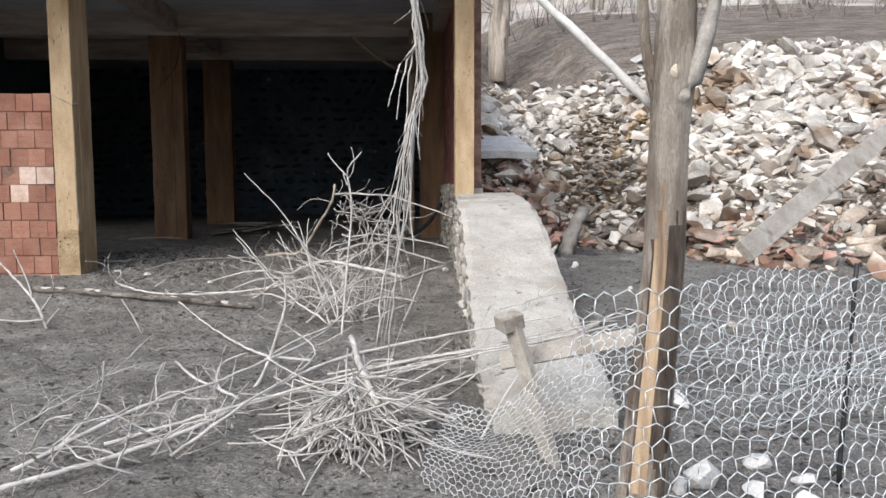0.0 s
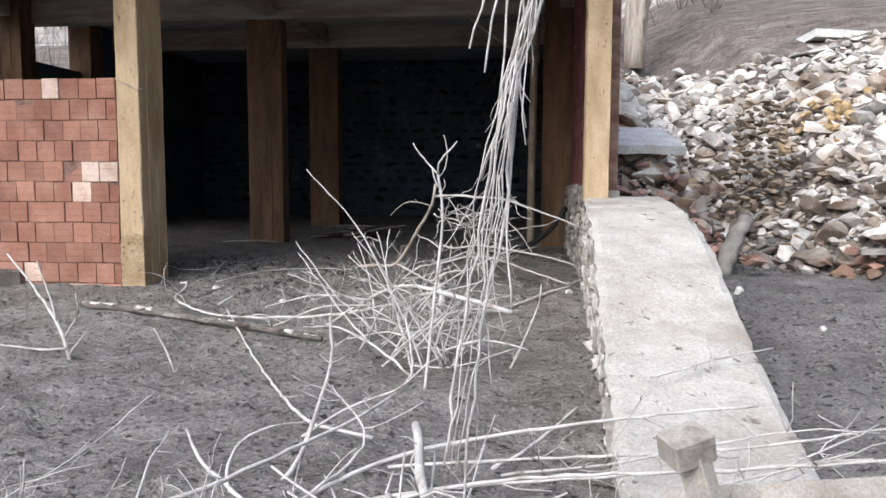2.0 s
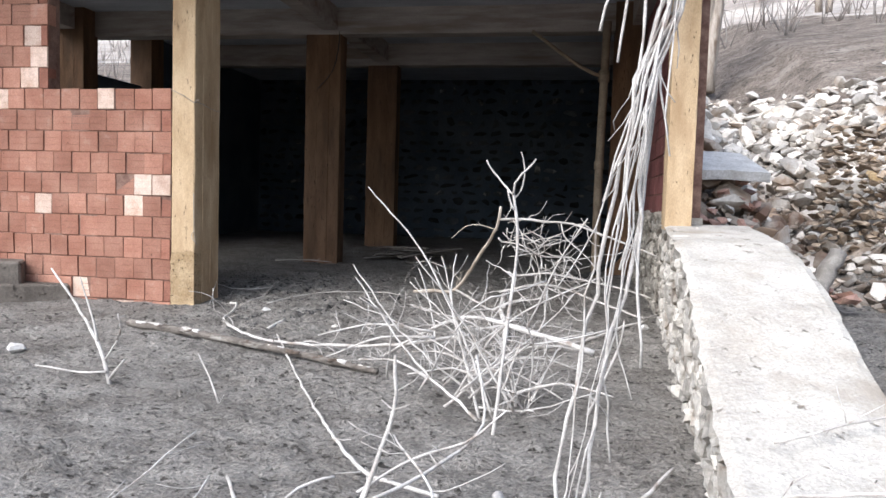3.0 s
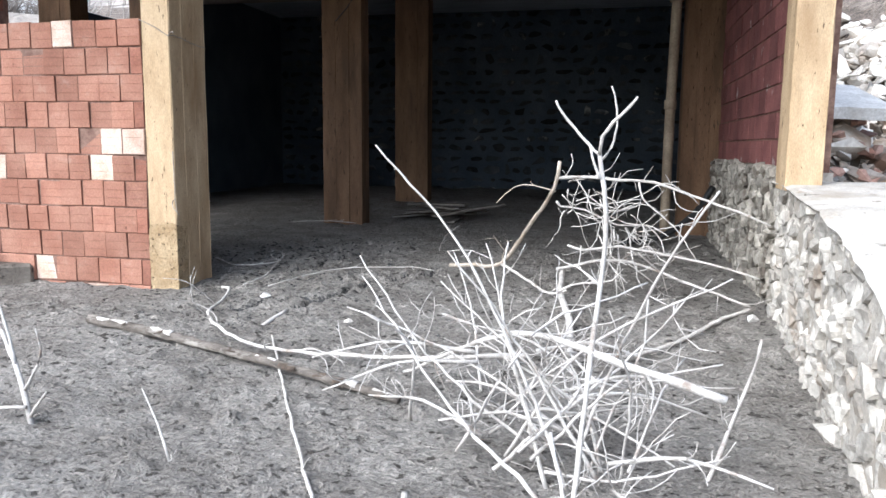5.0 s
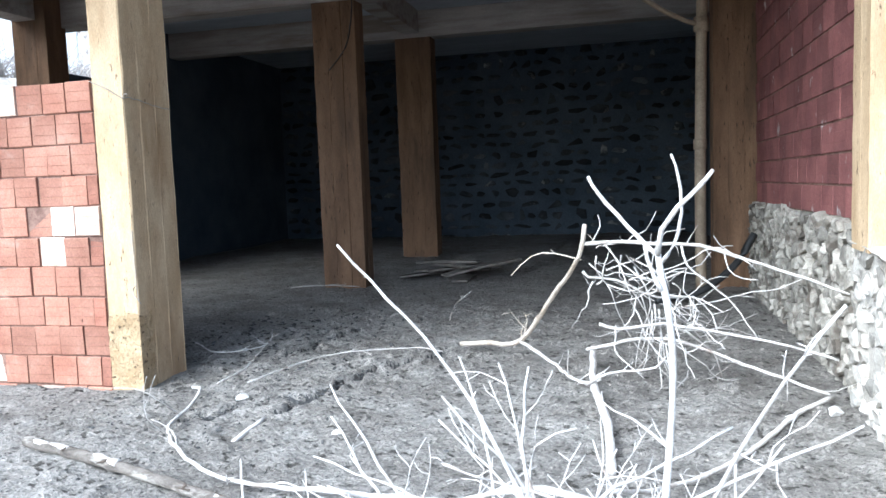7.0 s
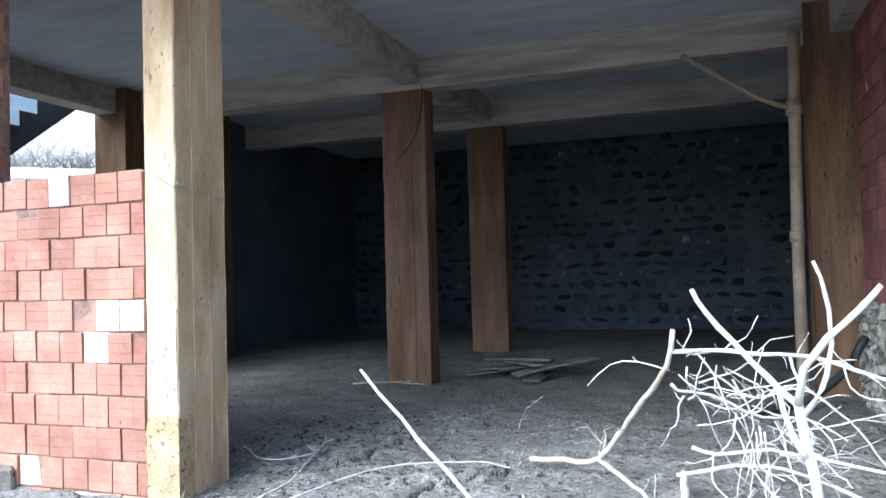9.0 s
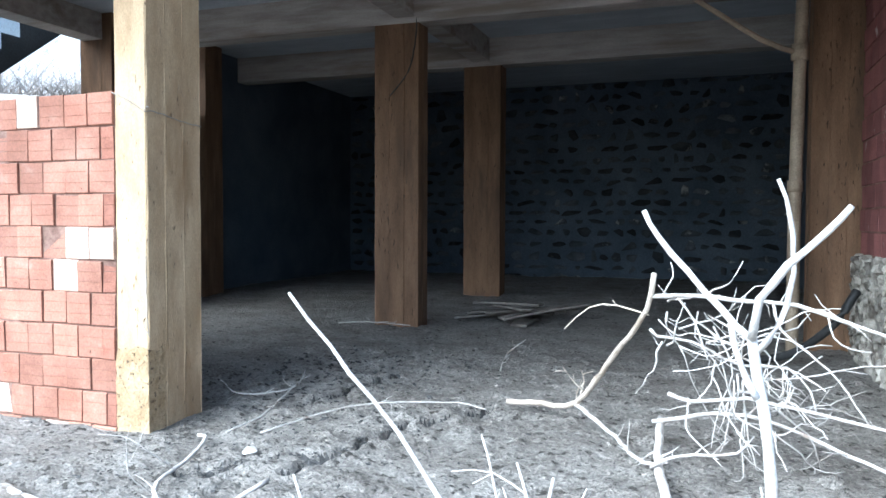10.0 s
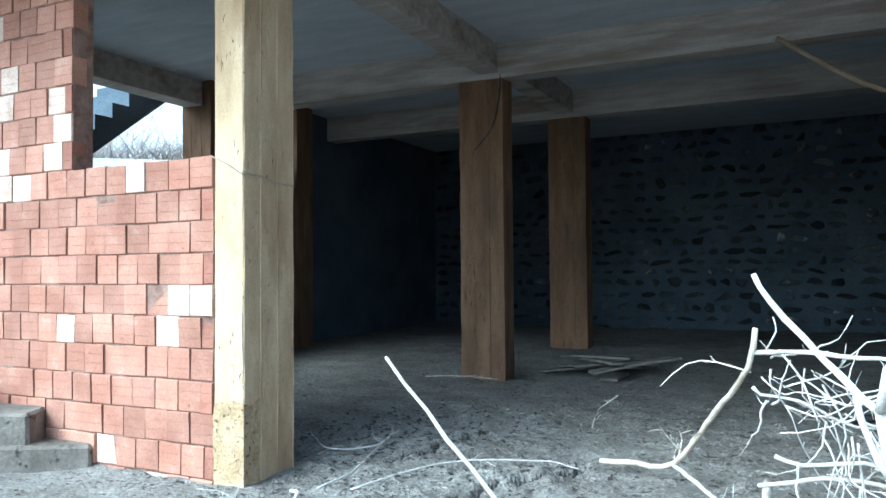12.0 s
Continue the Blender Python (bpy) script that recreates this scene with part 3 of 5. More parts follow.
# ---- steps before the brick wall ----
steps = tagged(empty("front_steps", (-5.34, 8.42, 0.2)), "worn muddy concrete steps beside the brick wall", "steps")
steps.rotation_euler = (0, 0, radians(31))
for k, (x1, z, d) in enumerate(((0.0, 0.45, 0.0), (-0.42, 0.66, 0.0), (-1.0, 0.86, 0.02))):
    bm = bmesh.new()
    box(bm, -2.6, x1, d + 0.05 * k, 0.7 + 0.2 * k, -0.3 if k == 0 else z - 0.45, z - 0.2, 0.02)
    bmesh.ops.subdivide_edges(bm, edges=[e for e in bm.edges if e.calc_length() > 0.3], cuts=7, use_grid_fill=True)
    for vert in bm.verts:
        vert.co += Vector([noise.noise(vert.co * 7 + Vector((k, q * 3, 0))) * 0.016 for q in range(3)])
    part("step", bm, STEP, steps)

# ---- wire round the front column, string on its edge ----
v, f = [], []
tube(v, f, smooth_path([(-4.31, 8.45, 2.31), (-4.18, 8.455, 2.25), (-4.085, 8.46, 2.19), (-4.068, 8.52, 2.20), (-4.066, 8.75, 2.17), (-4.068, 8.96, 2.16)], 0.04, 0.003), 0.003, 0.003, 5)
tube(v, f, smooth_path([(-4.085, 8.46, 2.19), (-4.03, 8.42, 2.21), (-4.0, 8.40, 2.20)], 0.02, 0.002), 0.003, 0.003, 5)
tagged(from_lists("tie_wire", v, f, WOOD_BROWN), "rusty tie wire wound round the concrete column", "wire")
v, f = [], []
tube(v, f, smooth_path([(-4.075, 8.455, 1.35), (-4.07, 8.45, 1.1), (-4.072, 8.452, 1.0), (-4.05, 8.44, 0.9)], 0.04, 0.003), 0.004, 0.003, 5)
tube(v, f, smooth_path([(-4.072, 8.452, 1.0), (-4.09, 8.44, 0.95), (-4.03, 8.43, 0.88)], 0.03, 0.003), 0.004, 0.003, 5)
tagged(from_lists("string", v, f, BOARD), "frayed pale string hanging on the column edge", "string")

# ---- fallen branches on the mud ----
PILE = "sticks of the brush pile"
L_W = "bleached dry branch standing in the brush pile"
branch("bleached forked branch standing upright in the brush pile", [(-0.96, 5.86, 0.06), (-0.935, 5.93, 0.36), (-0.91, 6.0, 0.68), (-0.882, 6.06, 1.0), (-0.876, 6.075, 1.17), (-0.890, 6.08, 1.28), (-0.908, 6.09, 1.40)], 0.0105, 0.0085, 3, 0.3, 11, up=0.4, group=PILE, wobble=0.002,
       forks=(([(-0.905, 6.095, 1.385), (-0.949, 6.13, 1.427), (-1.0, 6.15, 1.483), (-1.047, 6.15, 1.541), (-1.07, 6.16, 1.58)], 0.0066, 0.0042),
              ([(-0.902, 6.09, 1.365), (-0.87, 6.1, 1.414), (-0.856, 6.1, 1.462), (-0.851, 6.1, 1.516), (-0.856, 6.1, 1.57), (-0.874, 6.1, 1.626)], 0.0056, 0.003),
              ([(-0.909, 6.08, 1.39), (-0.897, 6.06, 1.45), (-0.864, 6.05, 1.501), (-0.815, 6.05, 1.547), (-0.786, 6.04, 1.585)], 0.0066, 0.0044),
              ([(-0.90, 6.065, 1.305), (-0.923, 6.06, 1.35), (-0.938, 6.06, 1.415)], 0.0055, 0.0042)))
branch(L_W, [(-0.98, 6.1, 0.12), (-1.175, 6.14, 0.58), (-1.438, 6.19, 1.05), (-1.775, 6.225, 1.415)], 0.0085, 0.0035, 2, 0.12, 12, group=PILE, depth=1)
branch(L_W, [(-0.95, 6.2, 0.25), (-0.8, 6.25, 0.66), (-0.66, 6.15, 1.0), (-0.50, 6.08, 1.27)], 0.008, 0.004, 5, 0.22, 13, group=PILE)
branch("thick sawn branch lying across the brush pile", [(-1.9, 7.1, 0.22), (-1.25, 6.5, 0.62), (-0.8, 6.15, 0.62), (-0.44, 6.05, 0.54)], 0.009, 0.017, 8, 0.4, 14, group=PILE)
branch("curved bleached branch lying on the mud", [(-3.68, 8.40, 0.35), (-3.60, 8.36, 0.355), (-3.5, 8.1, 0.33), (-3.39, 7.7, 0.30), (-2.86, 7.3, 0.25), (-2.25, 7.2, 0.26), (-1.73, 7.0, 0.34), (-1.2, 6.6, 0.50)], 0.010, 0.012, 10, 0.5, 15, group=PILE)
branch("thin pale branch lying on the mud", [(-2.85, 7.5, 0.26), (-2.184, 6.319, 0.15), (-1.738, 5.555, 0.12), (-1.464, 5.125, 0.12), (-1.269, 4.998, 0.12), (-1.082, 4.912, 0.12)], 0.006, 0.010, 6, 0.3, 16, floor=0.06)
branch("pale branch curving up out of the mud", [(-1.44, 4.45, 0.0), (-1.381, 4.704, 0.087), (-1.313, 4.72, 0.275), (-1.25, 4.72, 0.45), (-1.23, 4.72, 0.60), (-1.229, 4.7, 0.744)], 0.014, 0.006, 5, 0.25, 17, floor=0.02, depth=1,
       forks=(([(-1.40, 4.8, 0.15), (-1.201, 4.954, 0.256), (-0.979, 4.954, 0.347), (-0.815, 4.954, 0.49)], 0.007, 0.004),))
branch("curled pale branch lying on the mud", [(-1.993, 4.863, 0.14), (-1.772, 4.555, 0.10), (-1.599, 4.384, 0.08), (-1.441, 4.221, 0.06)], 0.008, 0.010, 2, 0.2, 19, floor=0.02, depth=1,
       forks=(([(-1.50, 4.82, 0.20), (-1.58, 4.76, 0.19), (-1.647, 4.66, 0.16), (-1.62, 4.443, 0.11), (-1.56, 4.33, 0.07)], 0.006, 0.008),))
branch("thin pale twig lying on the mud", [(-2.093, 4.893, 0.12), (-2.02, 4.526, 0.08), (-1.893, 4.169, 0.03)], 0.0045, 0.006, 2, 0.2, 20, floor=0.02, depth=1)
rp = random.Random(41)
for k in range(12):
    a = rp.uniform(0, 2 * math.pi)
    ln = rp.uniform(0.45, 1.0)
    cx, cy = -1.1 + rp.gauss(0, 0.22), 6.4 + rp.gauss(0, 0.28)
    tilt = rp.uniform(0.12, 0.95)
    dx, dy, dz = math.cos(a) * (1 - tilt * 0.6), math.sin(a) * (1 - tilt * 0.6), tilt * 0.85
    z0 = float(ground_z(cx, cy)) + rp.uniform(0.0, 0.12)
    p0 = Vector((cx, cy, z0))
    p2 = p0 + Vector((dx, dy, dz)) * ln
    p1 = (p0 + p2) / 2 + Vector((rp.gauss(0, 0.07), rp.gauss(0, 0.07), rp.gauss(0.03, 0.05)))
    branch("thin bleached twig of the tangled brush pile", [p0, p1, p2], rp.uniform(0.005, 0.0095), 0.0032, rp.randint(1, 3), 0.45, 100 + k, group=PILE, floor=float(ground_z(cx, cy)))
for k in range(17):
    t = k / 16
    p0 = Vector((-1.05 + rp.gauss(0, 0.22), 6.1 + rp.gauss(0, 0.2), rp.uniform(0.1, 0.3)))
    p2 = Vector((-1.95 + 1.5 * t + rp.gauss(0, 0.06), 6.4 + rp.gauss(0, 0.25), rp.uniform(0.55, 1.08) - 0.25 * max(0, t - 0.6)))
    p1 = (p0 + p2) / 2 + Vector((rp.gauss(0, 0.10), rp.gauss(0, 0.08), rp.uniform(-0.1, 0.16)))
    branch("thin bleached twig fanning out of the brush pile", [p0, p1, p2], rp.uniform(0.006, 0.0105), 0.0032, rp.randint(1, 4), 0.45, 600 + k, group=PILE, floor=0.12, up=0.3, wobble=0.008)
for k in range(10):
    a = rp.uniform(-0.5, 0.5) + (math.pi if k % 2 else 0)
    cx, cy = -1.1 + rp.gauss(0, 0.15), 6.35 + rp.gauss(0, 0.2)
    p0 = Vector((cx, cy, 0.25 + rp.uniform(0, 0.35)))
    p2 = p0 + Vector((math.cos(a) * rp.uniform(0.5, 0.85), math.sin(a) * 0.6 - 0.1, rp.uniform(-0.15, 0.2)))
    branch("bleached twig lying in the brush pile", [p0, (p0 + p2) / 2 + Vector((0, 0, 0.06)), p2], 0.01, 0.004, 5, 0.35, 150 + k, group=PILE, floor=0.13)

# log with peeling bark
LOG_BARK = material("dark_log_bark", (0.10, 0.083, 0.068), (0.24, 0.21, 0.18), 9.0, stretch=(0.6, 3, 3), grain=70, bump=1.0, bump_dist=0.015, stain=(0.40, 0.365, 0.32), stain_scale=3.0, stain_at=(0.54, 0.6))
log_line = smooth_path([(-4.16, 7.56, 0.27), (-3.6, 7.38, 0.265), (-3.16, 7.24, 0.25), (-2.5, 7.0, 0.225), (-1.83, 6.74, 0.195)], 0.05, 0.004)
v, f = [], []
tube(v, f, log_line, 0.031, 0.023, 12, knots=0.10)
log = tagged(from_lists("log", v, f, LOG_BARK), "brown pole with peeling bark lying on the mud", "log")
for a, b, up in ((0.02, 0.17, 0.006), (0.20, 0.33, 0.008), (0.60, 0.68, 0.006), (0.82, 0.90, 0.005), (0.93, 0.99, 0.006)):
    cut = log_line[int(a * len(log_line)):max(int(b * len(log_line)), int(a * len(log_line)) + 3)]
    v, f = [], []
    rad = 0.031 - 0.008 * a
    tube(v, f, [p + Vector((0, -0.003, up * 2.0)) for p in cut], rad * 0.45, rad * 0.72, 10, knots=0.35)
    from_lists("peeled_patch", v, f, WOOD, log, "pale bare wood where the bark peeled")
for k in range(9):
    p = log_line[rp.randrange(3, len(log_line) - 3)] + Vector((rp.gauss(0, 0.03), -0.02, 0.015))
    bm = bmesh.new()
    box(bm, -0.05, 0.05, -0.012, 0.012, -0.002, 0.002, 0.001)
    flake = part("bark_flake", bm, BARK_DARK, log)
    flake.matrix_basis = Matrix.Translation(p) @ pose(0, 0, 0, rp.gauss(40, 20), rp.gauss(0, 10), rp.gauss(-19, 12)) @ Matrix.Diagonal((rp.uniform(0.5, 1.3), 1, 1, 1))

branch("forked pale branch sticking out of the mud", [(-3.43, 6.2, 0.10), (-3.5, 6.24, 0.26), (-3.6, 6.3, 0.38), (-3.85, 6.45, 0.58), (-4.15, 6.6, 0.80)], 0.015, 0.006, 0, 0.2, 18,
       forks=(([(-3.58, 6.29, 0.36), (-3.62, 6.3, 0.5), (-3.75, 6.35, 0.78)], 0.008, 0.004), ([(-3.5, 6.24, 0.26), (-3.40, 6.22, 0.40), (-3.37, 6.21, 0.48), (-3.38, 6.2, 0.58)], 0.008, 0.004),
              ([(-3.44, 6.2, 0.16), (-3.36, 6.18, 0.25), (-3.31, 6.16, 0.30)], 0.008, 0.005), ([(-3.46, 6.2, 0.2), (-3.65, 6.2, 0.19), (-3.95, 6.18, 0.22)], 0.009, 0.005)))
branch("small pale forked twig stuck in the mud", [(-0.46, 6.3, 0.10), (-0.40, 6.4, 0.22), (-0.33, 6.5, 0.36), (-0.27, 6.55, 0.52), (-0.255, 6.5, 0.66)], 0.011, 0.005, 4, 0.2, 21)
branch("thin twig stuck in the mud", [(-2.6, 6.0, 0.12), (-2.68, 6.05, 0.25), (-2.78, 6.1, 0.38)], 0.006, 0.003, 1, 0.1, 22)

# ---- second fallen branch, under the opening ----
FAR = "branches of the fallen limb"
branch("broken brown branch stub with pale fork", [(-2.2, 9.6, 0.40), (-1.95, 9.52, 0.42), (-1.73, 9.45, 0.46), (-1.45, 9.1, 0.85), (-1.27, 8.78, 1.12), (-1.23, 8.7, 1.31)], 0.018, 0.014, 4, 0.35, 30, mat=TAN, group=FAR)
branch("long bleached limb leaning across the opening", [(-1.25, 8.74, 1.195), (-1.035, 8.75, 1.205), (-0.807, 8.75, 1.186), (-0.588, 8.75, 1.171), (-0.399, 8.72, 1.109), (-0.244, 8.7, 1.062), (0.14, 8.55, 0.92)], 0.0125, 0.007, 5, 0.3, 31, group=FAR, depth=1,
       forks=(([(-1.126, 8.75, 1.197), (-1.045, 8.72, 1.091), (-1.004, 8.7, 0.984), (-0.976, 8.68, 0.903)], 0.006, 0.004), ([(-1.193, 8.75, 1.2), (-1.142, 8.77, 1.293), (-1.157, 8.78, 1.361)], 0.005, 0.003),
              ([(-0.99, 8.75, 1.2), (-0.959, 8.76, 1.232), (-0.884, 8.78, 1.263), (-0.824, 8.8, 1.372)], 0.0055, 0.003), ([(-0.69, 8.75, 1.18), (-0.657, 8.75, 1.061), (-0.534, 8.75, 0.951), (-0.414, 8.72, 0.843), (-0.342, 8.7, 0.733), (-0.283, 8.7, 0.64)], 0.0075, 0.004),
              ([(-0.46, 8.73, 1.13), (-0.44, 8.7, 1.04), (-0.37, 8.68, 0.99), (-0.29, 8.66, 0.985)], 0.005, 0.003)))
branch("bleached branch sweeping down through the fallen limb", [(-1.25, 8.78, 1.02), (-1.217, 8.8, 0.99), (-1.056, 8.8, 0.967), (-0.821, 8.8, 0.866), (-0.623, 8.8, 0.869), (-0.523, 8.78, 0.77), (-0.497, 8.76, 0.68)], 0.009, 0.005, 4, 0.3, 36, group=FAR, depth=1)
branch("long pale branch reaching from the fallen limb to the wall", [(-1.16, 8.72, 0.72), (-1.047, 8.7, 0.694), (-0.796, 8.7, 0.726), (-0.626, 8.7, 0.703), (-0.439, 8.68, 0.676), (-0.24, 8.66, 0.646), (0.1, 8.58, 0.56)], 0.0105, 0.007, 4, 0.25, 37, group=FAR, depth=1)
branch("thin curved twig arching out of the fallen limb", [(-1.26, 8.8, 1.09), (-1.414, 8.8, 1.135), (-1.556, 8.8, 1.118), (-1.684, 8.8, 1.002)], 0.0055, 0.003, 2, 0.15, 38, group=FAR, depth=1, mat=TAN)
branch("bleached branch running from the fork to the mud", [(-1.73, 9.45, 0.45), (-1.45, 9.1, 0.37), (-1.27, 8.7, 0.37), (-1.15, 8.6, 0.42)], 0.013, 0.010, 3, 0.3, 32, group=FAR)
branch("low bleached branch forking over the mud", [(-1.22, 8.55, 0.40), (-1.11, 8.5, 0.479), (-0.95, 8.5, 0.50), (-0.845, 8.5, 0.519), (-0.776, 8.52, 0.60)], 0.009, 0.005, 4, 0.3, 39, group=FAR, depth=1)
branch("bleached branch on the mud by the stone wall", [(-1.25, 9.0, 0.50), (-0.8, 8.9, 0.60), (-0.3, 8.7, 0.48), (0.05, 8.55, 0.38)], 0.012, 0.008, 5, 0.45, 33, group=FAR, floor=0.32)
branch("curved pale branch lying on the mud by the wall", [(0.08, 8.6, 0.36), (-0.15, 8.35, 0.33), (-0.5, 7.8, 0.28), (-0.85, 7.35, 0.30), (-1.05, 7.0, 0.42)], 0.014, 0.009, 3, 0.35, 34, group=FAR)
branch("thick peeled limb lying end-on on the mud", [(-1.07, 7.6, 0.25), (-1.10, 8.1, 0.33), (-1.19, 8.6, 0.39), (-1.22, 9.25, 0.46)], 0.025, 0.021, 3, 0.4, 35, group=FAR)
for k in range(40):
    # crooked twigs leave the broken stub and the swept branch, down and across
    t = rp.random()
    hub = Vector((-1.24 + 0.62 * t, 8.8 + rp.gauss(0, 0.10), 1.12 - 0.42 * t + rp.gauss(0, 0.09)))
    a = rp.uniform(-2.1, 0.45) + 0.25 * t
    ln = rp.uniform(0.25, 0.7)
    d = Vector((math.cos(a), rp.gauss(0, 0.4), math.sin(a)))
    pts = [hub]
    for q in range(5):
        d = (d + Vector((rp.gauss(0.03, 0.4), rp.gauss(0, 0.35), rp.gauss(0.0, 0.4)))).normalized()
        p = pts[-1] + d * ln / 5
        p.z = max(p.z, 0.35)
        pts.append(p)
    branch("thin crooked twig tangled in the fallen limb", pts, rp.uniform(0.0036, 0.0066), 0.0026, rp.randint(1, 3), 0.24, 200 + k, group=FAR, floor=0.33, depth=1, wobble=0.005)
branch("thin twig lying on the mud floor", [(-3.542, 8.47, 0.36), (-3.535, 8.801, 0.37), (-3.7, 9.4, 0.38), (-3.861, 9.908, 0.39)], 0.006, 0.004, 3, 0.2, 50, floor=0.32)
branch("thin twig lying on the mud floor", [(-3.4, 8.6, 0.34), (-3.1, 9.2, 0.38), (-2.6, 9.5, 0.38), (-2.3, 9.45, 0.37)], 0.006, 0.004, 3, 0.25, 51, floor=0.32)
branch("thin twig lying beside the column", [(-4.4, 9.6, 0.37), (-3.977, 9.269, 0.37), (-3.742, 9.543, 0.38), (-3.969, 10.096, 0.39)], 0.005, 0.003, 3, 0.2, 52, floor=0.31)
branch("grey twig against the column foot", [(-4.95, 12.55, 0.40), (-4.5, 12.6, 0.42), (-4.1, 12.62, 0.40)], 0.007, 0.004, 4, 0.25, 53, floor=0.37)
branch("thin twig standing on the mud floor", [(-2.55, 10.7, 0.36), (-2.5, 10.72, 0.5), (-2.35, 10.75, 0.62)], 0.005, 0.003, 4, 0.25, 54, floor=0.35)
branch("pale cut stick lying on the mud", [(-3.05, 7.75, 0.24), (-3.0, 8.05, 0.29)], 0.014, 0.013, 0, 0.2, 55)

# ---- hanging bundle of dry vines ----
rv = random.Random(77)
vine = tagged(empty("hanging_vine", (-0.6, 3.65, 0.0)), "bundle of grey dry vine stems hanging down to the mud", "vine")
vine_inv = Vector((0.6, -3.65, 0.0))
for k, (dx, zend, r0) in enumerate(((0, 0.08, 0.0088), (0.06, 0.06, 0.0085), (0.02, 0.12, 0.003), (0.025, 1.35, 0.007), (0.035, 1.2, 0.0055), (-0.01, 1.3, 0.006), (0.02, 1.5, 0.006), (0.06, 0.95, 0.003), (-0.012, 1.4, 0.005), (0.02, 1.6, 0.007), (0.045, 0.10, 0.0045), (-0.02, 0.55, 0.004), (0.05, 0.75, 0.0045), (0.01, 1.0, 0.005), (0.07, 1.45, 0.004))):
    full = [(-0.42, 3.2), (-0.405, 2.6), (-0.40, 2.28), (-0.371, 1.86), (-0.415, 1.69), (-0.487, 1.29), (-0.531, 0.97), (-0.60, 0.48), (-0.63, 0.0)]
    pts = [(x + dx * 0.8 * min(1, max(0, (2.3 - z))) + rv.uniform(-0.016, 0.016), 3.67 - 0.03 * (k % 3) + rv.uniform(-0.015, 0.015), z) for x, z in full if z >= zend - 0.06]
    if zend > 0.5:
        pts = [p for p in pts if p[2] > zend + 0.12] + [(pts[-1][0] + rv.uniform(-0.05, 0.03), pts[-1][1] - 0.03, zend)]
    v, f = [], []
    grow(v, f, smooth_path([Vector(q) + vine_inv for q in pts], 0.07, 0.009, rv), r0 * 0.8, r0 * 0.5, 2, 0.3, 300 + k, 1, up=-1.2)
    from_lists("stem", v, f, WOOD, vine)
for tip, start in (((-0.531, 3.55, 1.71), (-0.395, 3.64, 2.02)), ((-0.49, 3.58, 1.65), (-0.39, 3.64, 2.04)), ((-0.45, 3.6, 1.58), (-0.385, 3.65, 2.07)), ((-0.41, 3.62, 0.98), (-0.42, 3.66, 1.55))):
    v, f = [], []
    s, e = Vector(start) + vine_inv, Vector(tip) + vine_inv
    tube(v, f, smooth_path([s, s.lerp(e, 0.5) + Vector((-0.01, 0.0, 0.05)), e], 0.05, 0.007, rv), 0.0055, 0.0028, 6)
    from_lists("stem", v, f, WOOD, vine)

# ---- brush and cut sticks in front ----
FRONT = "sticks lying in front of the building"
long_sticks = (
    ([(-2.25, 3.1, 0.0), (-1.57, 3.5, 0.10), (-0.9, 4.2, 0.28), (-0.2, 4.35, 0.40), (0.5, 4.3, 0.52)], 0.013),
    ([(-1.95, 3.5, 0.05), (-1.2, 3.75, 0.2), (-0.5, 3.9, 0.34), (0.3, 3.7, 0.5), (0.62, 3.5, 0.62)], 0.010),
    ([(-1.5, 4.0, 0.05), (-0.8, 4.1, 0.2), (-0.1, 3.95, 0.36), (0.6, 3.6, 0.58)], 0.009),
    ([(-0.95, 4.6, 0.1), (-0.3, 4.3, 0.28), (0.3, 4.0, 0.45), (0.9, 3.75, 0.66)], 0.008),
    ([(-1.0, 3.4, 0.12), (-0.4, 3.6, 0.25), (0.05, 3.75, 0.36), (0.55, 3.6, 0.60)], 0.007),
    ([(-2.3, 3.3, 0.0), (-1.9, 3.7, 0.15), (-1.45, 4.2, 0.22), (-0.95, 5.0, 0.35), (-1.0, 5.4, 0.62)], 0.012),
    ([(-2.2, 3.6, 0.02), (-2.05, 3.7, 0.2), (-2.02, 3.72, 0.42)], 0.008),
    ([(-1.6, 3.4, 0.02), (-1.3, 3.6, 0.2), (-1.0, 4.3, 0.3), (-1.25, 4.8, 0.4)], 0.009),
    ([(-0.1, 3.3, 0.1), (0.2, 3.6, 0.42), (0.7, 3.8, 0.62)], 0.006),
    ([(-0.45, 4.2, 0.25), (0.0, 4.1, 0.36), (0.5, 4.0, 0.52), (0.75, 3.9, 0.56)], 0.006),
    ([(-2.6, 3.9, 0.0), (-2.3, 4.4, 0.15), (-2.1, 4.8, 0.35)], 0.006),
)
for k, (pts, r0) in enumerate(long_sticks):
    branch("long bleached stick lying among cut brush", pts, r0, r0 * 0.45, 7, 0.45, 400 + k, group=FRONT, floor=0.02)
for k in range(13):
    cx, cy = -1.8 + rp.gauss(0, 0.3), 3.6 + rp.gauss(0, 0.25)
    a = rp.uniform(0, 6.28)
    p0 = Vector((cx, cy, 0.0))
    p2 = p0 + Vector((math.cos(a) * 0.45, math.sin(a) * 0.35, rp.uniform(0.05, 0.35)))
    branch("thin pale twig of the cut brush", [p0, (p0 + p2) / 2 + Vector((rp.gauss(0, 0.08), rp.gauss(0, 0.08), 0.06)), p2], rp.uniform(0.004, 0.009), 0.003, 4, 0.4, 450 + k, group=FRONT, floor=0.0, wobble=0.01)

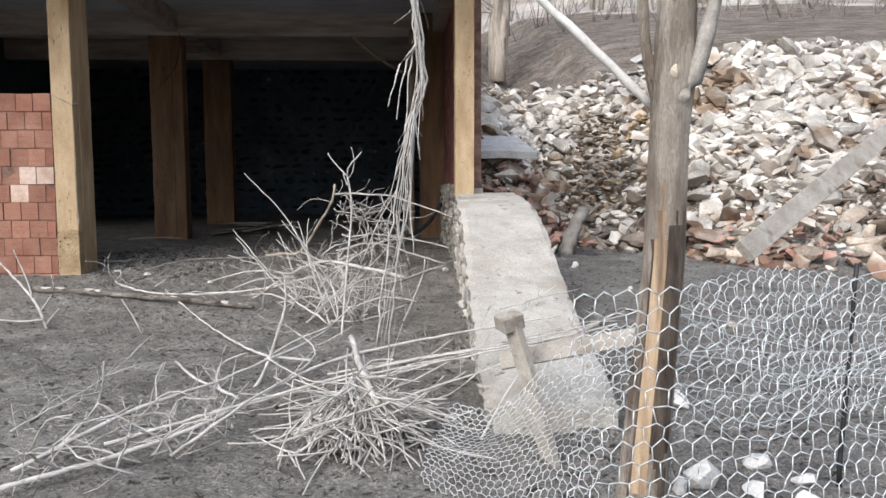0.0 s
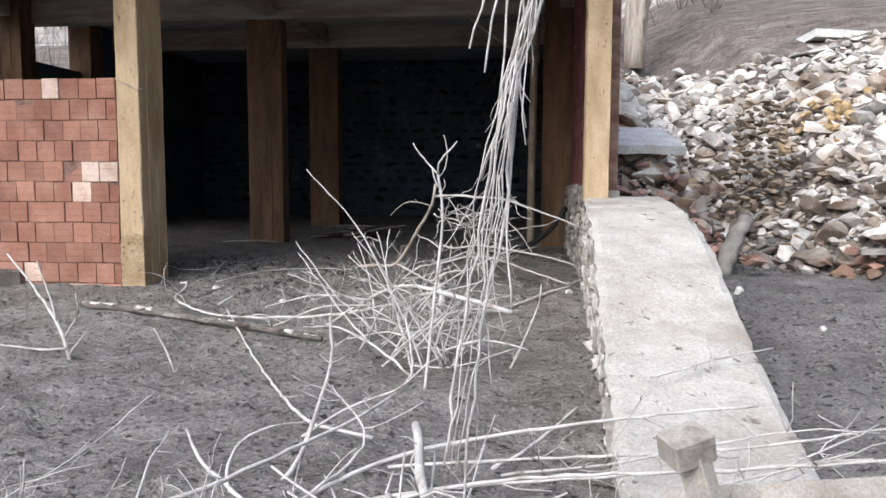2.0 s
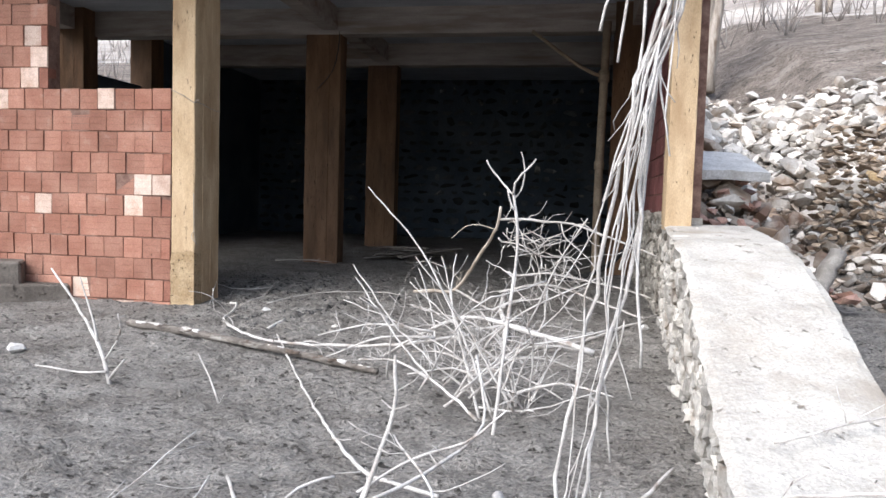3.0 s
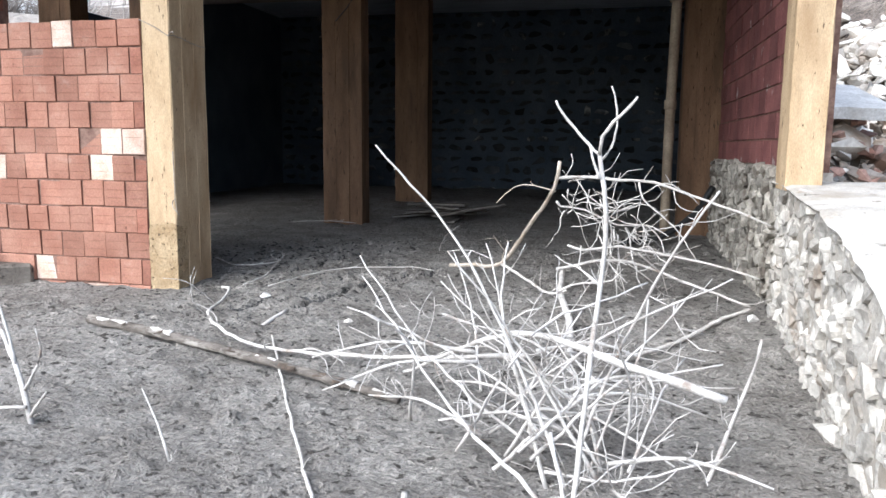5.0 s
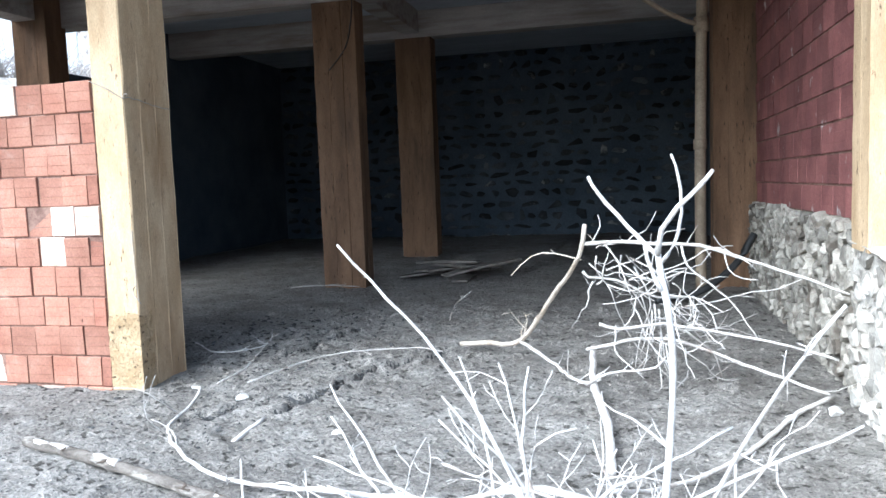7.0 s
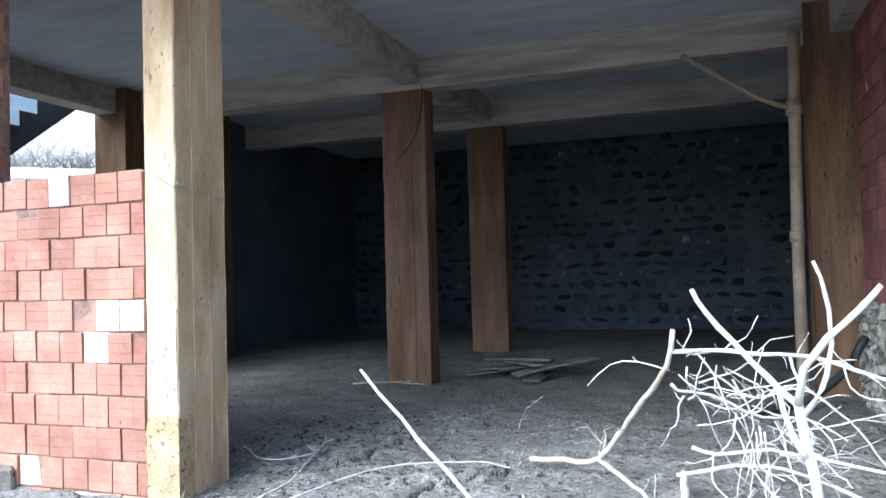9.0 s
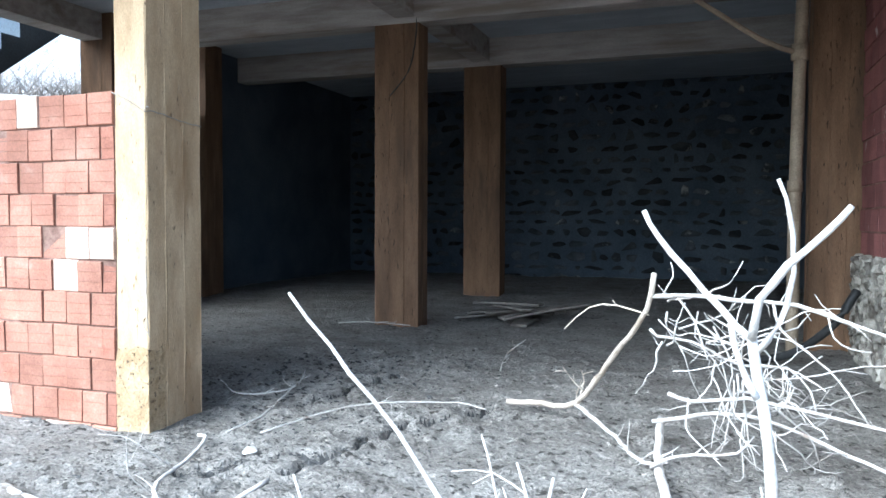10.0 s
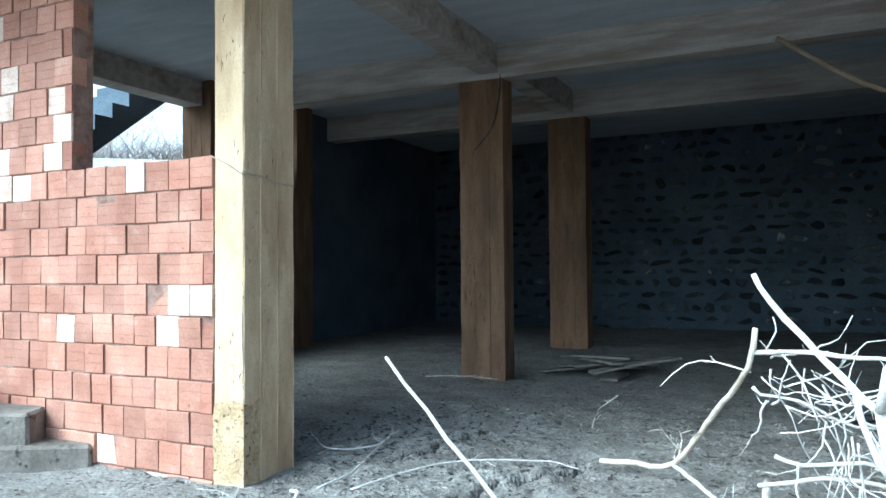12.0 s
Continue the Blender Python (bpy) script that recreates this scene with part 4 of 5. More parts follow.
bundle = tagged(empty("stick_bundle", (-0.72, 3.75, 0.0)), "heap of short cut bleached sticks on the mud", "sticks")
stick_meshes = []
for k in range(6):
    v, f = [], []
    r = random.Random(500 + k)
    ln = r.uniform(0.3, 0.55)
    tube(v, f, smooth_path([(0, 0, 0), (r.gauss(0, 0.02), r.gauss(0, 0.02), ln * 0.5), (r.gauss(0, 0.04), r.gauss(0, 0.04), ln)], 0.08, 0.003, r), r.uniform(0.0045, 0.0075), 0.004, 5, r)
    ob = from_lists("stick", v, f, WOOD, bundle)
    stick_meshes.append(ob.data)
    ob.matrix_basis = pose(r.uniform(-0.3, 0.3), r.uniform(-0.3, 0.3), 0.05, r.uniform(40, 90), 0, r.uniform(0, 360))
for k in range(290):
    ob = new("stick", stick_meshes[k % 6])
    ob.parent = bundle
    rad = abs(rp.gauss(0, 0.2))
    a = rp.uniform(0, 6.28)
    h = max(0.02, 0.34 - rad * 0.8) * rp.uniform(0.2, 1.0)
    # butts fan out from the heap, towards the path
    ob.matrix_basis = pose(math.cos(a) * rad * 1.1, math.sin(a) * rad, h, rp.gauss(112, 30), rp.gauss(0, 35), rp.gauss(0, 70))
branch("short thick post lying on the heap of sticks", [(-0.77, 4.2, 0.43), (-0.70, 3.85, 0.33), (-0.6, 3.6, 0.20)], 0.019, 0.017, 2, 0.2, 60)
branch("pale stick lying on the mud", [(-0.505, 4.703, 0.07), (-0.329, 4.94, 0.1), (-0.076, 5.45, 0.14)], 0.011, 0.008, 1, 0.2, 62)
branch("thin twig lying on the wall top", [(0.2, 4.85, 0.47), (0.5, 5.0, 0.52), (0.81, 5.13, 0.56)], 0.006, 0.004, 5, 0.2, 63, floor=0.45)

# ---- stake with block, grey boards by the wall ----
stake = tagged(empty("fence_stake", (0.1, 3.4, 0.2)), "grey weathered stake with a nailed block leaning by the wall", "stake")
ob = plank("", (0.25, 3.3, -0.05), (0.07, 3.46, 0.65), 0.085, 0.045, BOARD, 71, "shaft", 80)
m = ob.matrix_world.copy()
ob.parent = stake
ob.matrix_parent_inverse = Matrix.Translation((-0.1, -3.4, -0.2))
ob.matrix_basis = m
for key in ("label", "category"):
    if key in ob.keys():
        del ob[key]
bm = bmesh.new()
box(bm, -0.06, 0.06, -0.05, 0.05, -0.04, 0.04, 0.006)
blk = part("block", bm, BOARD, stake)
blk.matrix_basis = pose(-0.04, 0.05, 0.45, 8, -14, 20)
plank("grey weathered board resting on the wall end", (0.06, 3.66, 0.40), (0.70, 3.42, 0.57), 0.09, 0.03, BOARD, 72, roll=70)
plank("long grey board leaning on the wire fence", (1.24, 3.43, 0.99), (2.86, 4.73, 1.70), 0.115, 0.05, BOARD, 73, roll=55)

# ---- dead trunk ----
def dead_trunk():
    thing = empty("dead_tree", (0.38, 2.4, -0.08))
    tagged(thing, "weathered dead trunk with a split side and broken limbs", "tree")
    r = random.Random(5)
    axis = [(0.0, 0.1, 0.10), (0.02, 0.35, 0.088), (0.05, 0.75, 0.077), (0.08, 1.15, 0.071), (0.09, 1.6, 0.068), (0.10, 1.78, 0.076), (0.105, 2.0, 0.064), (0.11, 2.4, 0.056), (0.11, 3.2, 0.044)]
    zs = np.linspace(0.0, 3.2, 64)
    ax = np.interp(zs, [a[1] for a in axis], [a[0] for a in axis])
    rr = np.interp(zs, [a[1] for a in axis], [a[2] for a in axis])
    verts, faces, m = [], [], 40
    split_a = math.radians(238)
    for z, x, q in zip(zs, ax, rr):
        for k in range(m):
            a = 2 * math.pi * k / m
            w = q * (1 + 0.07 * noise.noise((math.cos(a) * 2.2, math.sin(a) * 2.2, z * 1.1)) + 0.07 * noise.noise((math.cos(a) * 5, math.sin(a) * 5 + z * 0.5, 7.0)) + 0.05 * noise.noise((math.cos(a) * 12, math.sin(a) * 12, z * 3.0)))
            d = abs((a - split_a + math.pi) % (2 * math.pi) - math.pi)
            if 0.25 < z < 1.42:
                cut = 0.55 * min(1, (1.42 - z) / 0.25)
                if d < cut:
                    w *= 0.74 + 0.1 * (d / max(cut, 0.01))
            verts.append((x + math.cos(a) * w, math.sin(a) * w, z))
    n = len(zs)
    for i in range(n - 1):
        for k in range(m):
            faces.append((i * m + k, i * m + (k + 1) % m, (i + 1) * m + (k + 1) % m, (i + 1) * m + k))
    faces.append(tuple((n - 1) * m + k for k in range(m)))
    ob = from_lists("trunk", verts, faces, BARK, thing)
    ob.data.materials.append(HEART)
    ob.data.materials.append(BARK_DARK)
    for p in ob.data.polygons:
        c = p.center
        a = math.atan2(c.y, c.x - float(np.interp(c.z, zs, ax)))
        d = abs((a - split_a + math.pi) % (2 * math.pi) - math.pi)
        if 0.3 < c.z < 1.4 and d < 0.40 * min(1, (1.42 - c.z) / 0.25):
            p.material_index = 1
        elif c.z < 1.3 + 0.25 * noise.noise((a * 3, 0, 1)) and (0.4 < (a - split_a) % (2 * math.pi) < 1.35 or 0.38 < (split_a - a) % (2 * math.pi) < 0.62):
            p.material_index = 2 if c.z > 0.45 or noise.noise((a * 4, c.z * 5, 2)) > 0 else 0
    for name, pts, r0, r1, mat in (("limb", [(0.10, -0.05, 1.70), (0.145, -0.07, 1.76), (0.19, -0.065, 1.93), (0.24, -0.05, 2.15), (0.33, 0.0, 2.5)], 0.028, 0.021, WOOD_BROWN),
                                   ("limb", [(0.07, 0.02, 1.6), (0.035, 0.02, 1.75), (0.005, 0.02, 1.9), (-0.01, 0.02, 2.1), (-0.02, 0.03, 2.5)], 0.021, 0.016, BARK),
                                   ("knot", [(0.088, -0.03, 1.79), (0.089, -0.05, 1.792), (0.09, -0.072, 1.794)], 0.028, 0.025, TAN)):
        v, f = [], []
        tube(v, f, smooth_path(pts, 0.06, 0.002), r0, r1, 10)
        from_lists(name, v, f, mat, thing)
    return thing


dead_trunk()
branch("peeled white pole leaning on the dead trunk", [(0.46, 2.52, 1.60), (0.18, 2.52, 1.86), (-0.1, 2.52, 2.12), (-0.6, 2.52, 2.6), (-0.9, 2.52, 2.9)], 0.0165, 0.0135, 0, 0.2, 80, mat=PEELED, name="pole", category="pole")

# ---- wire netting ----
def netting(label, at, w, h, cell, wire, seed, keep=None):
    """Hexagonal netting: at(u, v) gives the place for u along and v up, in metres of netting."""
    r = random.Random(seed)
    sx, sy = cell, cell * 0.866
    nu, nv = int(w / sx), int(h / sy)
    pts, edges = {}, set()
    s = cell / 2
    for i in range(nu):
        for j in range(nv):
            cx = i * sx + (s if j % 2 else 0)
            cy = j * sy
            if keep and not keep(cx, cy):
                continue
            ring = [(cx, cy + 0.577 * sx), (cx + s, cy + 0.289 * sx), (cx + s, cy - 0.289 * sx), (cx, cy - 0.577 * sx), (cx - s, cy - 0.289 * sx), (cx - s, cy + 0.289 * sx)]
            keys = [(round(a / s), round(b / sx * 6)) for a, b in ring]
            for k, p in zip(keys, ring):
                pts.setdefault(k, p)
            for a, b in zip(keys, keys[1:] + keys[:1]):
                if a != b:
                    edges.add((min(a, b), max(a, b)))
    place = {k: Vector(at(*p)) + Vector([r.gauss(0, cell * 0.05) + cell * 0.2 * noise.noise((p[0] * 3.1, p[1] * 3.1, 7.0 * q + seed)) for q in range(3)]) for k, p in pts.items()}
    verts, faces = [], []
    for a, b in sorted(edges):
        tube(verts, faces, [place[a], place[b]], wire, wire, 3, r, 0.0)
    return tagged(from_lists("wire_netting", verts, faces, WIRE), label, "netting", "sheets of wire netting")


def near_sheet(u, v):
    sag = 0.05 * math.sin(u * 2.3 + 0.5)
    return (-0.10 + u * 0.93, 1.3 + 0.25 * u + 0.05 * math.sin(u * 5 + v * 3), v * 1.0 - 0.06 + sag - 0.03 * u)


def left_sheet(u, v):
    fold = 0.05 * math.sin(u * 9 + v * 4)
    return (0.36 - u * 0.62 - 0.15 * (0.8 - v), 2.45 + u * 0.55 + fold + 0.1 * math.sin(v * 6), v * (0.98 - 0.55 * u) - 0.02 + 0.06 * math.sin(u * 7))


def right_sheet(u, v):
    fold = 0.07 * math.sin(u * 4 + v * 5)
    return (0.5 + u * 0.92, 2.5 + 0.34 * u + fold, v * 0.97 - 0.03 + 0.05 * math.sin(u * 3.3))


netting("galvanised hexagonal wire netting hanging as a fence", near_sheet, 1.7, 1.2, 0.05, 0.0017, 1)
netting("crumpled wire netting between trunk and wall", left_sheet, 1.05, 0.9, 0.045, 0.0016, 2)
netting("sagging wire netting behind the dead trunk", right_sheet, 2.6, 1.03, 0.056, 0.0017, 3, keep=lambda u, v: v > 0.42 + 0.25 * noise.noise((u * 2.0, v * 2.0, 5.0)))
wires = tagged(empty("loose_wire", (0, 0, 0)), "loose galvanised wires strung along the netting", "wire")
for k in range(14):
    v, f = [], []
    z = rp.uniform(0.55, 1.02)
    tube(v, f, smooth_path([(0.3 + rp.uniform(0, 0.6), 2.5, z), (1.0, 2.7 + rp.uniform(-0.1, 0.1), z - rp.uniform(0, 0.3)), (1.8, 3.1, z - rp.uniform(0, 0.55)), (2.8, 3.4, z - rp.uniform(-0.1, 0.6))], 0.15, 0.01, rp), 0.0024, 0.0024, 3)
    from_lists("strand", v, f, WIRE, wires)
v, f = [], []
tube(v, f, smooth_path([(1.48, 2.95, -0.03), (1.5, 2.95, 0.5), (1.52, 2.95, 0.98)], 0.1, 0.003), 0.012, 0.011, 6)
tagged(from_lists("fence_post", v, f, BLACK), "thin dark iron fence post in the mud", "post")

# ---- rubble slope ----
ROCKS = [rock_mesh("stone", 900 + k, fl, n) for k, (fl, n) in enumerate(((0.75, 18), (0.6, 20), (0.85, 22), (0.5, 17), (0.7, 24), (0.9, 18), (0.5, 20), (0.65, 16)))]
for me in ROCKS:
    me.materials.append(RUBBLE)
LOW_ROCKS = [me.copy() for me in ROCKS]
for me in LOW_ROCKS:
    me.materials[0] = RUBBLE_LOW


def loose_stone(x, y, size, label, mat=None, sink=0.25, flat=1.0, seed=0):
    me = ROCKS[seed % 8].copy()
    if mat:
        me.materials[0] = mat
    ob = new("stone", me)
    r = random.Random(seed)
    ob.matrix_world = pose(x, y, float(ground_z(x, y)) + size * (0.3 - sink * 0.4), r.uniform(-15, 15), r.uniform(-15, 15), r.uniform(0, 360)) @ Matrix.Diagonal((size, size * r.uniform(0.6, 0.9), size * flat, 1))
    return tagged(ob, label, "stone", "loose stones")


for k, (x, y, s) in enumerate(((1.22, 3.19, 0.16), (1.17, 4.08, 0.2), (0.88, 3.02, 0.21), (1.08, 2.9, 0.15), (1.25, 2.75, 0.16), (0.75, 2.95, 0.12), (1.35, 3.0, 0.13), (0.05, 8.42, 0.12), (-4.55, 6.75, 0.15), (-3.3, 8.35, 0.10), (-2.5, 7.9, 0.07), (2.3, 5.9, 0.16), (1.9, 7.4, 0.1), (1.6, 8.6, 0.12))):
    loose_stone(x, y, s, "pale angular stone lying on the mud", LIME if k < 10 else None, seed=k)


def mound(x, y):
    """Height of the rubble over the ground sheet."""
    return 0.55 * math.exp(-((x - 1.1) / 0.7) ** 2 - ((y - 11.3) / 1.3) ** 2)


heap = tagged(empty("rubble_heap", (3.5, 12.0, 0.5)), "slope of pale broken building stones with brick bits", "rubble")
rk = random.Random(19)
heap_inv = Matrix.Translation((-3.5, -12.0, -0.5))
far_v, far_f = [], []
low_v, low_f = [], []
raw = [([v.co.copy() for v in me.vertices], [tuple(p.vertices) for p in me.polygons]) for me in ROCKS]
near_count = 0
placed = []
for k in range(19000):
    x = rk.uniform(0.55, 11.5)
    foot = float(np.interp(x, *FOOT))
    y = foot - 0.6 + (rk.random() ** 0.85) * 11.0
    r0 = y - foot
    if r0 < 0.0 and rk.random() < 0.6:
        continue
    crest = float(np.interp(x, (3.5, 7.5), (6.5, 8.6)))
    if r0 > crest or (r0 > crest - 1.0 and rk.random() < 0.6):
        continue
    size = min(0.46, max(0.06, rk.lognormvariate(-1.95, 0.52))) * (1.0 + 0.03 * max(0, r0))
    placed.append((x, y, size))
placed.sort(key=lambda p: p[1] + 0.15 * p[0])
for x, y, size in placed:
    z = float(ground_z(x, y)) + mound(x, y) + size * rk.uniform(-0.2, 0.45)
    m = pose(x, y, z, rk.gauss(0, 25) + 15, rk.gauss(0, 25), rk.uniform(0, 360)) @ Matrix.Diagonal((size * rk.uniform(0.9, 1.5), size * rk.uniform(0.7, 1.1), size * rk.uniform(0.45, 0.95), 1))
    low = rk.random() < 0.75 - 0.28 * (y - float(np.interp(x, *FOOT)))
    if near_count < 290 and x < 5.5 and size > 0.14:
        ob = new("stone", (LOW_ROCKS if low else ROCKS)[near_count % 8])
        ob.parent = heap
        ob.matrix_basis = heap_inv @ m
        near_count += 1
    else:
        vs, fs = raw[rk.randrange(8)]
        vv, ff = (low_v, low_f) if low else (far_v, far_f)
        b = len(vv)
        vv += [heap_inv @ m @ c for c in vs]
        ff += [tuple(b + i for i in q) for q in fs]
tagged(from_lists("rubble", far_v, far_f, RUBBLE_FAR, heap, smooth=False), kind="stuff")
tagged(from_lists("muddy_rubble", low_v, low_f, RUBBLE_LOW, heap, smooth=False), kind="stuff")

# red brick bits, slab, stacked wall remnant, stump and boards in the rubble
red = tagged(empty("brick_rubble", (1.3, 10.2, 0.6)), "broken red brick pieces at the foot of the rubble", "rubble")
red_mesh = [rock_mesh("brick_piece", 950 + k, 0.6, 9) for k in range(4)]
for me in red_mesh:
    me.materials.append(RUBBLE_RED)
for k in range(110):
    if k < 70:
        x, y = rk.uniform(0.6, 2.1), rk.uniform(9.6, 11.2)
    else:
        x = rk.uniform(2.9, 5.0)
        y = float(np.interp(x, *FOOT)) + rk.uniform(-0.2, 0.7)
    s = rk.uniform(0.1, 0.26)
    ob = new("brick_piece", red_mesh[k % 4])
    ob.parent = red
    ob.matrix_basis = Matrix.Translation((-1.3, -10.2, -0.6)) @ pose(x, y, float(ground_z(x, y)) + mound(x, y) + 0.12 + s * 0.2, rk.gauss(0, 20), rk.gauss(0, 20), rk.uniform(0, 360)) @ Matrix.Diagonal((s * 1.3, s, s * 0.9, 1))
plank("broken pale concrete slab lying on the rubble", (0.6, 10.9, 1.84), (1.42, 11.05, 1.83), 0.9, 0.11, LIME, 90, "concrete_slab", roll=17)
plank("pale concrete slab at the rubble crest", (4.6, 16.2, 3.9), (6.2, 16.6, 3.85), 1.0, 0.15, LIME, 91, "concrete_slab", roll=-8)
plank("grey board stuck in the rubble", (3.1, 9.7, 0.62), (4.5, 9.3, 0.66), 0.22, 0.05, WOOD_BROWN, 92)
plank("grey board stuck in the rubble", (3.3, 9.2, 0.5), (4.9, 9.5, 0.42), 0.14, 0.05, WOOD_BROWN, 93)
branch("dark rotten stump at the foot of the rubble", [(1.75, 9.9, 0.3), (1.85, 9.95, 0.6), (2.05, 10.05, 0.95)], 0.11, 0.09, 1, 0.3, 94, mat=WOOD_BROWN, name="stump", wobble=0.015, category="stump")

remnant = tagged(empty("ruined_wall", (2.72, 11.75, 0.8)), "remnant of a dark dry-stacked stone wall in the rubble", "wall")
dark_rock = [rock_mesh("wall_stone", 970 + k, 0.45, 12) for k in range(5)]
for me in dark_rock:
    me.materials.append(DARKSTONE)
for row in range(20):
    for c in range(10):
        w = 0.95 - 0.018 * row
        s = rk.uniform(0.08, 0.17)
        ob = new("wall_stone", dark_rock[(row * 3 + c) % 5])
        ob.parent = remnant
        ob.matrix_basis = pose(-w / 2 + c * w / 9 + rk.gauss(0, 0.035), rk.gauss(-0.12, 0.06) + row * 0.012, row * 0.082 + rk.gauss(0, 0.018), rk.gauss(0, 16), rk.gauss(0, 16), rk.uniform(-60, 60)) @ Matrix.Diagonal((s * 1.2, s * 1.4, s * 1.1, 1))
ochre_rock = [me.copy() for me in ROCKS[:4]]
for me in ochre_rock:
    me.materials[0] = OCHRE
ochre = tagged(empty("ochre_rubble", (3.75, 12.6, 1.9)), "patch of ochre stones in the rubble slope", "rubble")
for k in range(46):
    x, y = rk.gauss(3.75, 0.32), rk.gauss(12.7, 0.4)
    s = rk.uniform(0.08, 0.22)
    ob = new("stone", ochre_rock[k % 4])
    ob.parent = ochre
    ob.matrix_basis = pose(x - 3.75, y - 12.6, float(ground_z(x, y)) + mound(x, y) + 0.14 - 1.9, rk.gauss(0, 25), rk.gauss(0, 25), rk.uniform(0, 360)) @ Matrix.Diagonal((s * 1.2, s, s * 0.8, 1))

# ---- bare trees and scrub on the hillside ----
def bare_tree(x, y, h, r0, seed, trunks=1, label="bare grey tree on the dry hillside"):
    thing = tagged(empty("bare_tree", (x, y, float(ground_z(x, y)) - 0.05)), label, "tree", "bare hillside trees")
    r = random.Random(seed)
    cv, cf = [], []
    for k in range(trunks):
        a = r.uniform(0, 6.28)
        lean = Vector((math.cos(a), math.sin(a), 0)) * r.uniform(0.05, 0.3)
        b = Vector((r.uniform(-0.25, 0.25), r.uniform(-0.2, 0.2), 0)) * (trunks > 1)
        pts = [b, b + lean * h * 0.15 + Vector((0, 0, h * 0.3)), b + lean * h * 0.5 + Vector((r.gauss(0, 0.1), r.gauss(0, 0.1), h * 0.65)), b + lean * h + Vector((0, 0, h))]
        path = smooth_path(pts, h / 14, 0.01 * h / 4, r)
        v, f = [], []
        tube(v, f, path, r0, r0 * 0.25, 7, r)
        from_lists("trunk", v, f, BARK, thing)
        for _ in range(16):
            i = r.randint(4, len(path) - 2)
            d = Vector((r.gauss(0, 1), r.gauss(0, 1), abs(r.gauss(0.8, 0.6)))).normalized()
            p, q = path[i], [path[i].copy()]
            ln = h * r.uniform(0.15, 0.4)
            for s in range(5):
                d = (d + Vector((r.gauss(0, 0.15), r.gauss(0, 0.15), 0.08))).normalized()
                q.append(q[-1] + d * ln / 5)
            grow(cv, cf, q, r0 * 0.3, r0 * 0.07, 4, ln * 0.6, r.random(), 2, 4, up=0.5)
    from_lists("crown", cv, cf, SCRUB, thing)
    return thing


bare_tree(1.75, 17.8, 5.5, 0.16, 1, 3)
rt = random.Random(23)
for k, (x, y, h, r0) in enumerate(((14.4, 30, 9, 0.17), (15.9, 29, 8, 0.14), (18.6, 30.5, 9, 0.2), (12.2, 27, 7, 0.12), (9.6, 26, 6, 0.10), (6.2, 25.5, 6, 0.09))):
    bare_tree(x, y, h, r0, 10 + k, 1 + k % 2)
for k in range(26):
    x, y = rt.uniform(0.5, 26), rt.uniform(24, 48)
    bare_tree(x, y, rt.uniform(4, 8), rt.uniform(0.07, 0.14), 30 + k, rt.choice((1, 1, 2)))
for k in range(6):
    bare_tree(rt.uniform(-22, -11), rt.uniform(14, 26), rt.uniform(3, 6), 0.08, 70 + k)

v, f = [], []
for k in range(4200):
    x, y = rt.uniform(-6, 45) if k % 5 else rt.uniform(-40, -10), rt.uniform(20.5, 75)
    if y - float(np.interp(x, *FOOT)) < 9:
        continue
    z = float(ground_z(x, y))
    p = Vector((x, y, z - 0.15))
    for _ in range(3):
        h = rt.uniform(0.5, 1.8) * (1 + y / 90)
        d = Vector((rt.gauss(0, 0.3), rt.gauss(0, 0.3), 1)) * h
        tube(v, f, [p, p + d * 0.5 + Vector((rt.gauss(0, 0.06), 0, 0)), p + d], 0.012 + y * 0.00025, 0.004, 3, rt, 0.0)
tagged(from_lists("scrub", v, f, SCRUB), "bare grey scrub and dry stalks on the hillside", "scrub", kind="stuff")

# ---- whitewashed wall above a bank, beyond the window opening ----
LIMEWASH = material("flaking_limewash", (0.70, 0.70, 0.69), (0.84, 0.84, 0.83), 2.0, grain=12, bump=0.8, bump_dist=0.03, stain=(0.36, 0.34, 0.32), stain_scale=3.5, stain_at=(0.60, 0.66))
PLACE = pose(-12.5, 14.4, 0, 0, 0, 40)
ob = box_ob("wall_outside", -7, 2.6, 0.0, 0.4, 0.0, 8.5, LIMEWASH, bevel=0.02)
ob.matrix_world = PLACE
tagged(ob, "flaking whitewashed wall standing behind a scrubby bank", "wall", kind="structure")
ob = box_ob("bank_outside", -7, 2.6, -1.5, -0.004, 0.0, 3.5, HILL, bevel=0.2)
ob.matrix_world = PLACE
tagged(ob, "dry earth bank with scrub on top", "bank", kind="structure")
v, f = [], []
for k in range(1300):
    a = Vector((rt.uniform(-5.5, 2.5), rt.uniform(-1.3, -0.2), 3.45))
    d = Vector((rt.gauss(0, 0.35), rt.gauss(0, 0.2), rt.uniform(0.25, 0.75)))
    m = a + d * 0.5 + Vector((rt.gauss(0, 0.05), 0, 0.05))
    tube(v, f, [PLACE @ a, PLACE @ m, PLACE @ (a + d)], 0.009, 0.004, 3, rt, 0.0)
tagged(from_lists("dry_stalks", v, f, SCRUB), "tangled dry grey stalks on the bank", "scrub", kind="stuff")

